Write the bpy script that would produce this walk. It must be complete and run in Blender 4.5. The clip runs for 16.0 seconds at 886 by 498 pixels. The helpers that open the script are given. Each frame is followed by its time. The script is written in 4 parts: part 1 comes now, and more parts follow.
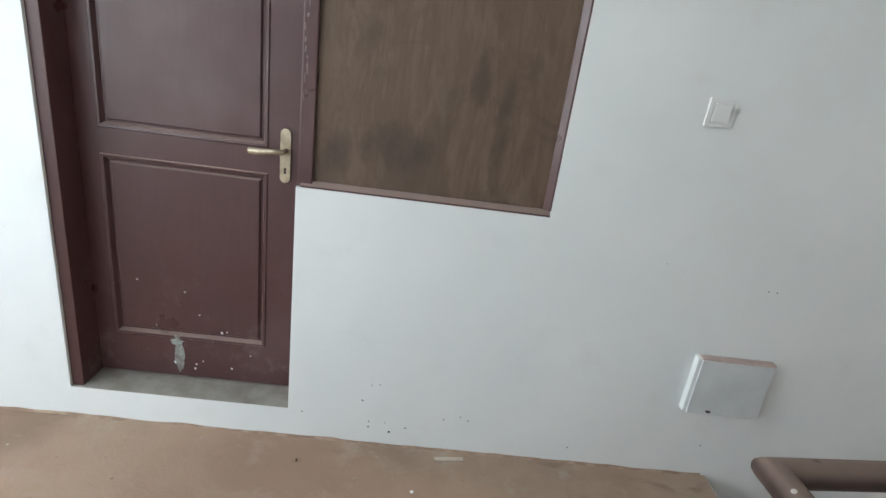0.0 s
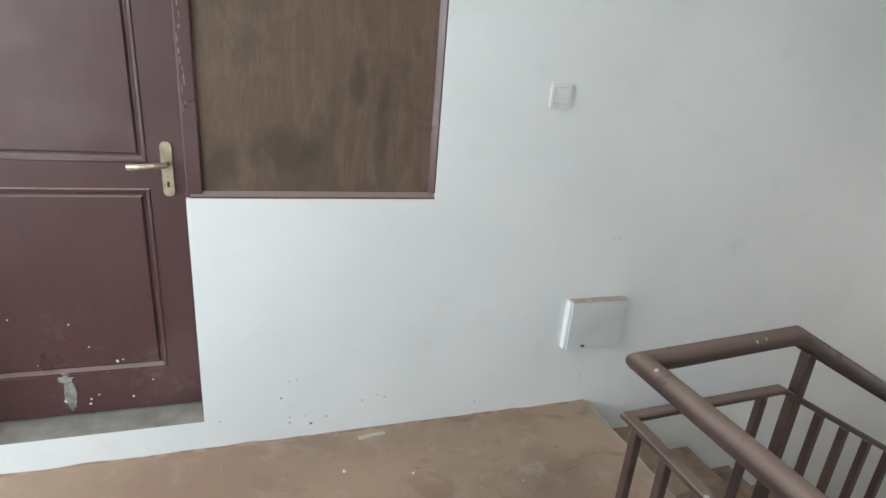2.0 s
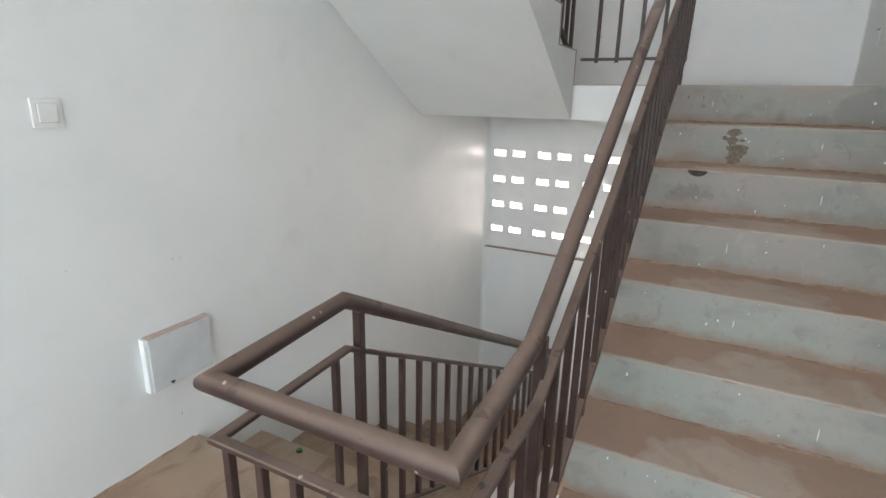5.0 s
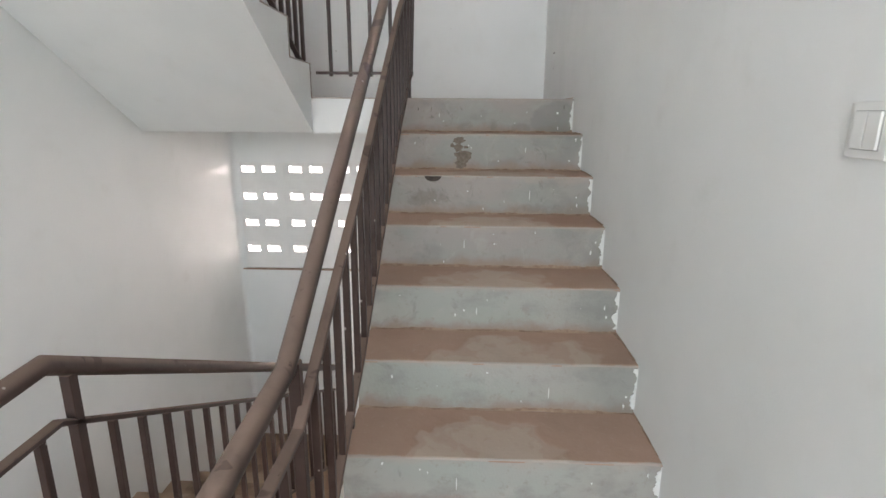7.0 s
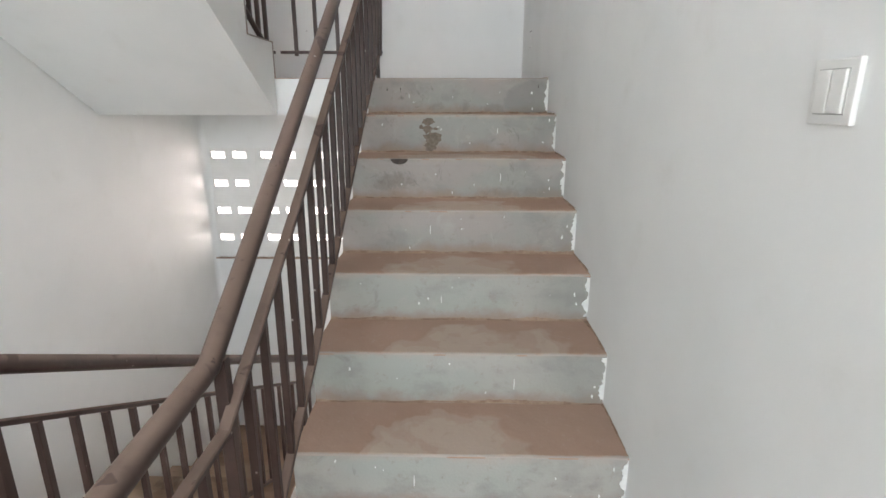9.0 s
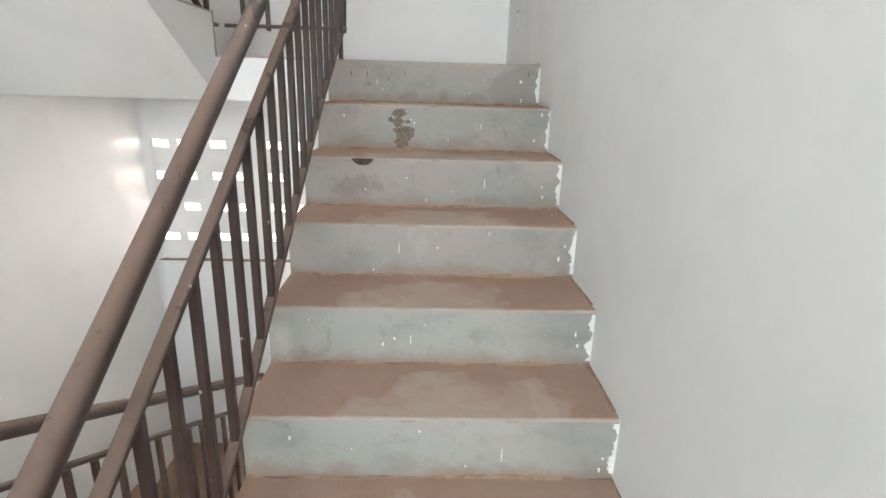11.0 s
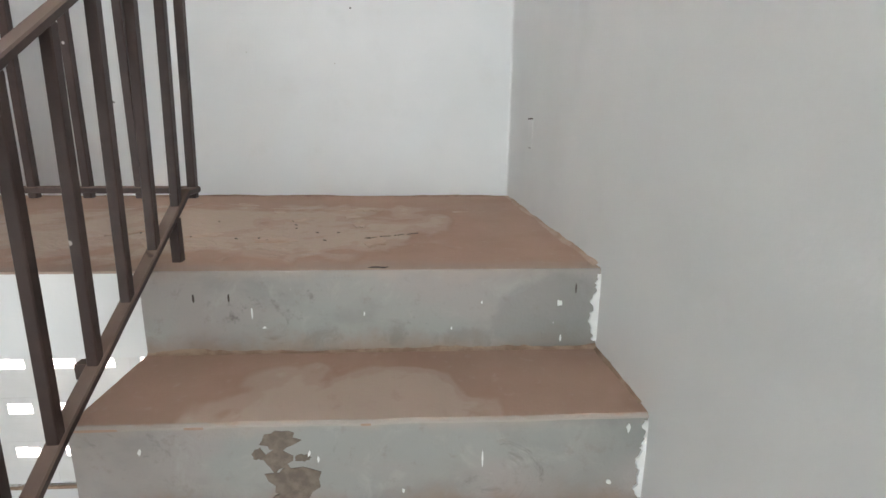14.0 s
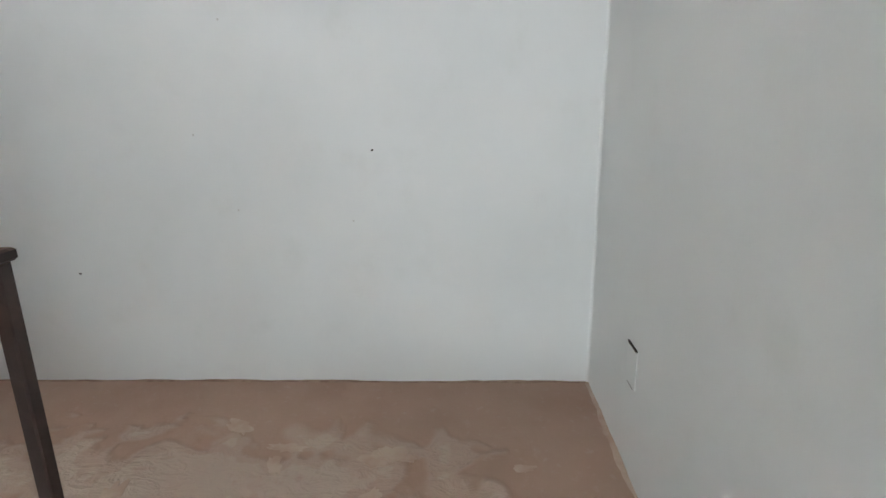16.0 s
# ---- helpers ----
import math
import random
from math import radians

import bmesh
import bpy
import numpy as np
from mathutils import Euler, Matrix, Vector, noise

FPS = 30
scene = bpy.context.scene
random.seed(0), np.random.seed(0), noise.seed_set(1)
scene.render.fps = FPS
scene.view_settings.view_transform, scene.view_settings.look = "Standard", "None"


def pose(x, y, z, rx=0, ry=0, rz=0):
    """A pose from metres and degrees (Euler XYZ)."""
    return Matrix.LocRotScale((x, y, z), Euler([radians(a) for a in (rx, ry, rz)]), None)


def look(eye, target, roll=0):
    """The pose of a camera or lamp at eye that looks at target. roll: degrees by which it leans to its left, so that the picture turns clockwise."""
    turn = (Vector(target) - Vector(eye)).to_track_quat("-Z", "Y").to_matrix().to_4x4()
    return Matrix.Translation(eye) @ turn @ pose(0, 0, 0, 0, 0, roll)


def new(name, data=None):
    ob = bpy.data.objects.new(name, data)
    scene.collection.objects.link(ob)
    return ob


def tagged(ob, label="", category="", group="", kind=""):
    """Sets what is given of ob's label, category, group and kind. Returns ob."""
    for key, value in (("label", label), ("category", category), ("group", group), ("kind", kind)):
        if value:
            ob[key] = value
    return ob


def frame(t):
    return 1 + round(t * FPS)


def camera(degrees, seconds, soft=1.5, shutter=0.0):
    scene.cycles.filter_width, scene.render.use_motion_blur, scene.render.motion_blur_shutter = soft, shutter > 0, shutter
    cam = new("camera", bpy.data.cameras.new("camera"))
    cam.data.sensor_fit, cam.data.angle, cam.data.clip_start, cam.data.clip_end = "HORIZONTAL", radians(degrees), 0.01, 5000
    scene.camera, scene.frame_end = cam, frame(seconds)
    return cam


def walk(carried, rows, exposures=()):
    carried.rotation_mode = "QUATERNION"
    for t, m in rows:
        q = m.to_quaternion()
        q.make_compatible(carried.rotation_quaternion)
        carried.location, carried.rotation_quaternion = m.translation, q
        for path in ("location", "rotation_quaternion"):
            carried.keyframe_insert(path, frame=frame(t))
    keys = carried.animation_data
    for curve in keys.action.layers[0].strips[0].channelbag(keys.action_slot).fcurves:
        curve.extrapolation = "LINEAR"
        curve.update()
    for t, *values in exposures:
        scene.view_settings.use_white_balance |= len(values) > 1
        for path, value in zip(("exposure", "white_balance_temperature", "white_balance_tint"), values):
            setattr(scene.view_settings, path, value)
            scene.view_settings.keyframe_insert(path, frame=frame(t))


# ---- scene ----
cam = camera(80.3, 16.0)
PATH = [
    (0, (-3.174, 0.899, 1.404), (-3.067, 2.78, 0.732), 7.8),
    (0.5, (-3.252, 0.941, 1.407), (-2.824, 2.782, 0.751), 2.3),
    (1, (-3.316, 0.927, 1.421), (-2.811, 2.744, 0.753), 4.1),
    (1.5, (-3.331, 0.86, 1.419), (-2.888, 2.699, 0.771), 5.3),
    (2, (-3.303, 0.757, 1.419), (-2.698, 2.55, 0.772), 4.7),
    (2.5, (-3.271, 0.667, 1.422), (-2.304, 2.299, 0.787), 3.7),
    (3, (-3.276, 0.623, 1.424), (-2.216, 2.218, 0.846), 1.5),
    (3.5, (-3.27, 0.658, 1.408), (-2.14, 2.198, 0.813), 1.8),
    (4, (-3.254, 0.709, 1.417), (-1.857, 2.008, 0.815), 1.8),
    (6.5, (-3.147, 0.657, 1.427), (-1.234, 0.979, 0.944), 0.8),
    (7, (-3.153, 0.64, 1.43), (-1.217, 0.705, 0.933), 0.4),
    (7.5, (-3.152, 0.666, 1.42), (-1.218, 0.71, 0.912), -0.5),
    (8, (-3.11, 0.628, 1.418), (-1.177, 0.649, 0.905), -0.2),
    (10.5, (-2.827, 0.463, 1.365), (-0.918, 0.523, 0.772), 0.4),
    (11, (-2.622, 0.526, 1.406), (-0.711, 0.463, 0.818), 1.6),
    (11.5, (-2.393, 0.488, 1.396), (-0.469, 0.398, 0.856), -0.2),
    (12, (-2.107, 0.462, 1.43), (-0.151, 0.431, 1.017), 0.1),
    (12.5, (-1.732, 0.512, 1.475), (0.203, 0.503, 0.967), -0.3),
    (13, (-1.491, 0.471, 1.655), (0.418, 0.245, 1.105), -3.2),
    (13.5, (-1.264, 0.406, 1.774), (0.641, 0.177, 1.211), -0.7),
    (14, (-1.11, 0.422, 1.832), (0.832, 0.305, 1.367), 0.5),
    (14.5, (-0.926, 0.416, 2.012), (1.005, 0.322, 1.5), -0.9),
    (15, (-0.755, 0.358, 2.09), (1.161, 0.237, 1.53), -1.1),
    (15.5, (-0.539, 0.368, 2.228), (1.394, 0.445, 1.72), -1.1),
    (16, (-0.364, 0.385, 2.415), (1.559, 0.483, 1.873), -1.3),
]
EXPOSURES = [(0, 0.7, 6500, 10), (0.5, 0.96, 6500, 10), (1, 1.09, 6500, 10), (1.5, 0.9, 6500, 10), (2, 0.97, 6500, 10), (4, 1.07, 6520, 10.5), (7, 1.15, 6750, 14), (8, 1.17, 6750, 14), (10.5, 1.59, 6750, 14), (11, 1.61, 6740, 14), (11.5, 1.5, 6750, 14), (12, 1.44, 6770, 14), (12.5, 1.62, 6780, 14), (13, 1.62, 6760, 14), (13.5, 1.7, 6740, 13), (14, 1.46, 6700, 13), (14.5, 1.64, 6600, 12), (15, 1.72, 6720, 13), (15.5, 1.3, 6660, 12), (16, 1.16, 6580, 11)]
walk(cam, [(t, look(eye, target, roll)) for t, eye, target, roll in PATH], EXPOSURES)

# ---- light ----
world = bpy.data.worlds.new("sky_world")
scene.world = world
world.use_nodes = True
_wn = world.node_tree
_sky = _wn.nodes.new("ShaderNodeTexSky")
_sky.sky_type, _sky.sun_disc = "NISHITA", False
_sky.sun_elevation, _sky.sun_rotation = radians(58), radians(20)
_wn.links.new(_sky.outputs[0], _wn.nodes["Background"].inputs[0])
_wn.nodes["Background"].inputs[1].default_value = 0.15

sun_data = bpy.data.lights.new("sun", "SUN")
sun_data.energy, sun_data.angle, sun_data.color = 3.0, radians(0.5), (1.0, 0.95, 0.88)
sun = new("sun", sun_data)
sun.matrix_world = look((2, 6, 13), (0, 0.5, 2))


def opening_light(name, eye, target, width, height, power, color):
    """An area lamp at a wall opening, most out of view, standing in for the sky's light."""
    data = bpy.data.lights.new(name, "AREA")
    data.shape, data.size, data.size_y, data.energy, data.color = "RECTANGLE", width, height, power, color
    ob = new(name, data)
    ob.matrix_world = look(eye, target)
    return ob


DAY = (0.85, 0.948, 1.0)
opening_light("gallery_daylight", (-7.16, 1.3, 1.75), (0, 1.3, 1.5), 2.2, 1.7, 60, DAY)
# fill lamps: their side, upper and lower bays are unseen, added to brighten
opening_light("gallery_side_fill", (-5.65, -0.16, 1.75), (-5.65, 3, 1.5), 2.1, 1.7, 27, DAY)
opening_light("upper_gallery_fill", (-7.16, 1.3, 4.8), (0, 1.3, 3.4), 2.2, 1.7, 7, (1.0, 0.97, 0.96))
opening_light("upper_side_fill", (-5.65, -0.16, 4.8), (-5.65, 3, 4.4), 2.1, 1.7, 14, (1.0, 0.97, 0.96))
opening_light("lower_gallery_fill", (-7.16, 1.3, -1.27), (0, 1.3, -1.6), 2.2, 1.7, 120, (1.0, 0.94, 0.91))
opening_light("vent_daylight", (2.6, 1.5, 0.75), (0, 1.5, 0.6), 3.4, 2.8, 450, (1.0, 0.90, 0.87))
# this vent is out of view, assumed to repeat the lower one
opening_light("upper_vent_daylight", (2.1, 1.5, 3.8), (0, 1.5, 3.4), 2.8, 1.7, 2500, (0.98, 0.945, 0.955))

# ---- materials ----


def mat(name, rough=0.6, metal=0.0, spec=0.5):
    m = bpy.data.materials.new(name)
    m.use_nodes = True
    b = m.node_tree.nodes["Principled BSDF"]
    b.inputs["Roughness"].default_value, b.inputs["Metallic"].default_value = rough, metal
    b.inputs["Specular IOR Level"].default_value = spec
    return m


class Nodes:
    """Short hands for wiring a material."""

    def __init__(self, m):
        self.t, self.bsdf = m.node_tree, m.node_tree.nodes["Principled BSDF"]
        self.coord = self.t.nodes.new("ShaderNodeTexCoord").outputs["Object"]

    def set(self, socket, value):
        if isinstance(value, bpy.types.NodeSocket):
            self.t.links.new(value, socket)
        else:
            socket.default_value = value

    def noise(self, scale, detail=4.0, rough=0.55, stretch=None, shift=(0, 0, 0), warp=0.0):
        n = self.t.nodes.new("ShaderNodeTexNoise")
        mp = self.t.nodes.new("ShaderNodeMapping")
        self.t.links.new(self.coord, mp.inputs[0])
        mp.inputs["Location"].default_value = shift
        mp.inputs["Scale"].default_value = stretch or (1, 1, 1)
        self.t.links.new(mp.outputs[0], n.inputs["Vector"])
        n.inputs["Scale"].default_value, n.inputs["Detail"].default_value, n.inputs["Roughness"].default_value = scale, detail, rough
        n.inputs["Distortion"].default_value = warp
        return n.outputs["Fac"]

    def specks(self, scale, size, shift=(0, 0, 0)):
        v = self.t.nodes.new("ShaderNodeTexVoronoi")
        mp = self.t.nodes.new("ShaderNodeMapping")
        self.t.links.new(self.coord, mp.inputs[0])
        mp.inputs["Location"].default_value = shift
        self.t.links.new(mp.outputs[0], v.inputs["Vector"])
        v.inputs["Scale"].default_value = scale
        return self.ramp(v.outputs["Distance"], size, size * 0.6)

    def ramp(self, value, low, high):
        r = self.t.nodes.new("ShaderNodeMapRange")
        r.interpolation_type = "SMOOTHSTEP"
        self.set(r.inputs["Value"], value)
        r.inputs["From Min"].default_value, r.inputs["From Max"].default_value = low, high
        if low > high:
            r.inputs["From Min"].default_value, r.inputs["From Max"].default_value = high, low
            r.inputs["To Min"].default_value, r.inputs["To Max"].default_value = 1.0, 0.0
        return r.outputs["Result"]

    def math(self, op, a, b=0.0):
        n = self.t.nodes.new("ShaderNodeMath")
        n.operation = op
        self.set(n.inputs[0], a)
        self.set(n.inputs[1], b)
        return n.outputs[0]

    def axis(self, i):
        s = self.t.nodes.new("ShaderNodeSeparateXYZ")
        self.t.links.new(self.coord, s.inputs[0])
        return s.outputs[i]

    def mix(self, fac, a, b):
        n = self.t.nodes.new("ShaderNodeMix")
        n.data_type = "RGBA"
        self.set(n.inputs[0], fac)
        for k, v in ((6, a), (7, b)):
            if not isinstance(v, bpy.types.NodeSocket):
                v = (*v, 1.0)
            self.set(n.inputs[k], v)
        return n.outputs[2]

    def color(self, c):
        self.set(self.bsdf.inputs["Base Color"], c)

    def rough(self, r):
        self.set(self.bsdf.inputs["Roughness"], r)

    def bump(self, height, strength, distance):
        n = self.t.nodes.new("ShaderNodeBump")
        self.set(n.inputs["Height"], height)
        n.inputs["Strength"].default_value, n.inputs["Distance"].default_value = strength, distance
        self.t.links.new(n.outputs[0], self.bsdf.inputs["Normal"])


def white_paint():
    m = mat("white_wall_paint", 0.55, 0, 0.35)
    n = Nodes(m)
    c = n.mix(n.ramp(n.noise(1.3, 3), 0.35, 0.7), (0.78, 0.79, 0.78), (0.73, 0.745, 0.735))
    c = n.mix(n.math("MULTIPLY", n.ramp(n.noise(6, 5), 0.55, 0.8), 0.35), c, (0.66, 0.66, 0.63))
    c = n.mix(n.math("MULTIPLY", n.specks(5.0, 0.02), 0.5), c, (0.42, 0.38, 0.33))
    n.color(c)
    n.rough(n.ramp(n.noise(3, 3), -0.6, 1.4))
    h = n.math("ADD", n.math("MULTIPLY", n.noise(4, 3), 4.0), n.noise(120, 2))
    n.bump(h, 0.18, 0.002)
    return m


def cement_floor():
    m = mat("dusty_cement_screed", 0.85, 0, 0.25)
    n = Nodes(m)
    c = n.mix(n.ramp(n.noise(1.8, 5), 0.38, 0.64), (0.36, 0.268, 0.196), (0.245, 0.170, 0.122))
    c = n.mix(n.math("MULTIPLY", n.ramp(n.noise(7, 6, 0.65, None, (3, 1, 0)), 0.52, 0.68), 0.6), c, (0.38, 0.32, 0.26))
    c = n.mix(n.math("MULTIPLY", n.ramp(n.noise(24, 6, 0.7), 0.60, 0.72), 0.6), c, (0.17, 0.125, 0.095))
    c = n.mix(n.math("MULTIPLY", n.specks(9, 0.05, (0.3, 0.2, 0)), 0.7), c, (0.15, 0.12, 0.10))
    c = n.mix(n.math("MULTIPLY", n.specks(7, 0.035, (0.7, 0.1, 0)), 0.8), c, (0.52, 0.48, 0.43))
    c = n.mix(n.math("MULTIPLY", n.ramp(n.noise(2.6, 5, 0.6, (1, 1.6, 1), (7, 2, 0), 1.2), 0.54, 0.66), 0.65), c, (0.19, 0.125, 0.090))
    c = n.mix(n.math("MULTIPLY", n.ramp(n.noise(1.1, 3, 0.5, None, (1, 8, 0)), 0.46, 0.62), 0.5), c, (0.38, 0.245, 0.175))
    n.color(c)
    n.bump(n.math("ADD", n.math("MULTIPLY", n.noise(5, 5), 5.0), n.math("MULTIPLY", n.noise(80, 4), 0.5)), 0.28, 0.004)
    return m


def dusty_tread():
    """Red dust; each tread has a paler scalloped patch trodden from its nose inwards."""
    m = mat("red_dusty_cement", 0.9, 0, 0.2)
    n = Nodes(m)
    c = n.mix(n.ramp(n.noise(4, 4), 0.35, 0.68), (0.425, 0.284, 0.220), (0.38, 0.247, 0.188))
    c = n.mix(n.math("MULTIPLY", n.ramp(n.noise(1.7, 3, 0.5, None, (4, 1, 6)), 0.42, 0.62), 0.45), c, (0.40, 0.285, 0.222))
    along = n.math("ADD", n.axis(0), 2.001)
    deep = n.math("FLOORED_MODULO", along, 0.285)
    step = n.math("FLOOR", n.math("DIVIDE", along, 0.285))
    centre = n.math("ADD", n.math("MULTIPLY", n.math("SINE", n.math("MULTIPLY", step, 2.3)), 0.06), 0.48)
    half = n.math("ADD", n.math("MULTIPLY", n.math("SINE", n.math("MULTIPLY", step, 4.1)), 0.05), 0.29)
    ey = n.math("POWER", n.math("ABSOLUTE", n.math("DIVIDE", n.math("SUBTRACT", n.axis(1), centre), half)), 3.0)
    ex = n.math("POWER", n.math("DIVIDE", deep, 0.215), 3.0)
    on_step = n.math("SUBTRACT", 1.25, n.math("ADD", ex, ey))
    lx = n.math("POWER", n.math("ABSOLUTE", n.math("DIVIDE", n.math("SUBTRACT", n.axis(0), 0.52), 0.40)), 2.0)
    ly = n.math("POWER", n.math("ABSOLUTE", n.math("DIVIDE", n.math("SUBTRACT", n.axis(1), 1.10), 0.80)), 4.0)
    on_landing = n.math("SUBTRACT", 1.15, n.math("ADD", lx, ly))
    landing = n.ramp(n.axis(0), 0.0, 0.004)
    where = n.math("ADD", n.math("MULTIPLY", on_step, n.math("SUBTRACT", 1.0, landing)), n.math("MULTIPLY", on_landing, landing))
    wave = n.math("MULTIPLY", n.math("SUBTRACT", n.noise(6.5, 2, 0.45, None, (2, 5, 1), 0.5), 0.5), 3.4)
    field = n.math("ADD", where, wave)
    patch = n.ramp(field, 0.10, 0.48)
    c = n.mix(n.math("MULTIPLY", patch, n.math("SUBTRACT", 0.72, n.math("MULTIPLY", landing, 0.06))), c, (0.465, 0.36, 0.292))
    inner = n.math("MULTIPLY", n.ramp(n.math("ADD", field, n.math("MULTIPLY", n.noise(13, 3, 0.5, None, (7, 1, 4), 0.7), 1.4)), 1.35, 1.6), patch)
    c = n.mix(n.math("MULTIPLY", inner, 0.5), c, (0.50, 0.415, 0.35))
    rim = n.math("MULTIPLY", n.ramp(field, 0.02, 0.2), n.ramp(field, 0.44, 0.26))
    c = n.mix(n.math("MULTIPLY", rim, 0.14), c, (0.335, 0.215, 0.157))
    lumps = n.ramp(n.noise(17, 5, 0.65, None, (1, 2, 3), 0.6), 0.57, 0.68)
    c = n.mix(n.math("MULTIPLY", n.math("MULTIPLY", lumps, patch), 0.3), c, (0.38, 0.265, 0.20))
    c = n.mix(n.math("MULTIPLY", n.ramp(n.noise(45, 4), 0.58, 0.75), 0.3), c, (0.49, 0.39, 0.325))
    nose = n.math("MULTIPLY", n.ramp(n.math("ADD", deep, n.math("MULTIPLY", n.noise(16, 4, 0.6, None, (3, 8, 2)), 0.02)), 0.021, 0.014), n.math("SUBTRACT", 1.0, landing))
    c = n.mix(n.math("MULTIPLY", nose, 0.8), c, (0.41, 0.375, 0.34))
    front = n.math("MULTIPLY", n.ramp(n.math("ADD", n.axis(0), n.math("MULTIPLY", n.noise(6, 5, 0.6, None, (9, 1, 2)), 0.2)), 0.20, 0.08), landing)
    c = n.mix(n.math("MULTIPLY", front, 0.6), c, (0.385, 0.325, 0.28))
    n.color(c)
    crust = n.math("MULTIPLY", n.math("MULTIPLY", landing, patch), n.math("MULTIPLY", n.noise(15, 4, 0.6, (1.5, 0.8, 1), (3, 3, 3), 1.0), 15.0))
    h = n.math("ADD", n.math("ADD", crust, n.math("MULTIPLY", patch, -1.0)), n.math("ADD", n.math("MULTIPLY", n.noise(6, 5), 3.0), n.math("MULTIPLY", n.noise(90, 3), 0.6)))
    n.bump(h, 0.35, 0.004)
    return m


def riser_cement():
    """Grey trowelled cement, green in places, with scuffs, a browner foot and paint drops."""
    m = mat("grey_trowelled_cement", 0.7, 0, 0.35)
    n = Nodes(m)
    c = n.mix(n.ramp(n.noise(1.6, 3, 0.5, (1, 1, 2.2), (2, 2, 3)), 0.42, 0.60), (0.375, 0.365, 0.335), (0.348, 0.362, 0.33))
    # risers above 0.76 m take a pinker, darker tone
    worn = n.mix(n.ramp(n.noise(2.2, 4, 0.5, (1, 1, 2), (6, 4, 3)), 0.42, 0.60), (0.35, 0.318, 0.298), (0.318, 0.318, 0.296))
    c = n.mix(n.ramp(n.axis(2), 0.72, 0.80), c, worn)
    c = n.mix(n.math("MULTIPLY", n.ramp(n.noise(4.5, 5, 0.6, (1, 1, 1.6)), 0.50, 0.68), 0.6), c, (0.255, 0.25, 0.232))
    c = n.mix(n.math("MULTIPLY", n.ramp(n.noise(9, 6, 0.65, None, (4, 2, 7), 0.8), 0.54, 0.7), 0.55), c, (0.40, 0.382, 0.355))
    high = n.ramp(n.axis(2), 0.85, 1.15)
    scuff = n.math("MULTIPLY", n.ramp(n.noise(6, 6, 0.7, None, (9, 3, 2), 1.2), 0.585, 0.70), n.math("ADD", n.math("MULTIPLY", high, 0.55), 0.3))
    c = n.mix(scuff, c, (0.175, 0.163, 0.145))
    c = n.mix(n.math("MULTIPLY", n.ramp(n.noise(26, 5, 0.7), 0.56, 0.70), 0.4), c, (0.255, 0.215, 0.18))
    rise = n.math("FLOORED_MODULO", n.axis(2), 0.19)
    # brown grows towards each foot, with a noisy edge
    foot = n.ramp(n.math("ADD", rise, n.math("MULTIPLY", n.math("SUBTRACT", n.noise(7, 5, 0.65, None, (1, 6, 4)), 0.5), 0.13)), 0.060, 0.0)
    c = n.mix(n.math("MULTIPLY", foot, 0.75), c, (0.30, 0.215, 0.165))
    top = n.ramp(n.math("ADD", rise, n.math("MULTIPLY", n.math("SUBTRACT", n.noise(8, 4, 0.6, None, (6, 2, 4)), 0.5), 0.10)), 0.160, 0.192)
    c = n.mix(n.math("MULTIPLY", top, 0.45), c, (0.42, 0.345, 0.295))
    # scuffed smudges under the chipped nose and along the last riser
    for cy, cz, ry, rz, depth in ((0.80, 1.035, 0.12, 0.05, 0.6), (0.86, 1.01, 0.05, 0.03, 0.4), (0.62, 1.365, 0.05, 0.035, 0.5), (0.46, 1.37, 0.03, 0.04, 0.55), (0.30, 1.36, 0.09, 0.03, 0.4), (0.25, 0.98, 0.16, 0.03, 0.4)):
        sy = n.math("DIVIDE", n.math("SUBTRACT", n.axis(1), cy), ry)
        sz = n.math("DIVIDE", n.math("SUBTRACT", n.axis(2), cz), rz)
        r2 = n.math("ADD", n.math("ADD", n.math("MULTIPLY", sy, sy), n.math("MULTIPLY", sz, sz)), n.math("MULTIPLY", n.noise(24, 5, 0.65, None, (cy, 3, cz), 1.2), 3.0))
        c = n.mix(n.math("MULTIPLY", n.ramp(r2, 2.5, 1.4), depth), c, (0.19, 0.172, 0.152))
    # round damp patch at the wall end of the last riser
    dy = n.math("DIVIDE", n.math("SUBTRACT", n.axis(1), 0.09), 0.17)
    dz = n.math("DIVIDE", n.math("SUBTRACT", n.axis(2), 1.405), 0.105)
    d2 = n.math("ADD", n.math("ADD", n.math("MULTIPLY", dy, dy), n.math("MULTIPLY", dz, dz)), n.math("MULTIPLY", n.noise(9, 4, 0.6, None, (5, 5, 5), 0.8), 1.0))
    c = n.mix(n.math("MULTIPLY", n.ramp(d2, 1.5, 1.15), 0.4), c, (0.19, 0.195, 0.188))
    # every riser also darkens towards the wall, in noisy patches
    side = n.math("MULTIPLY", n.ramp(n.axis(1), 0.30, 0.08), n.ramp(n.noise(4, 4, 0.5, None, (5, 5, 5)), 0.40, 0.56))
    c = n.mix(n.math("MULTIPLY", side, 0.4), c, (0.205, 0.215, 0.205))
    c = n.mix(n.math("MULTIPLY", n.specks(15, 0.035, (0.2, 0.3, 0.4)), 0.7), c, (0.72, 0.72, 0.69))
    n.color(c)
    n.bump(n.math("ADD", n.math("MULTIPLY", n.noise(8, 5), 3.0), n.noise(110, 3)), 0.4, 0.003)
    return m


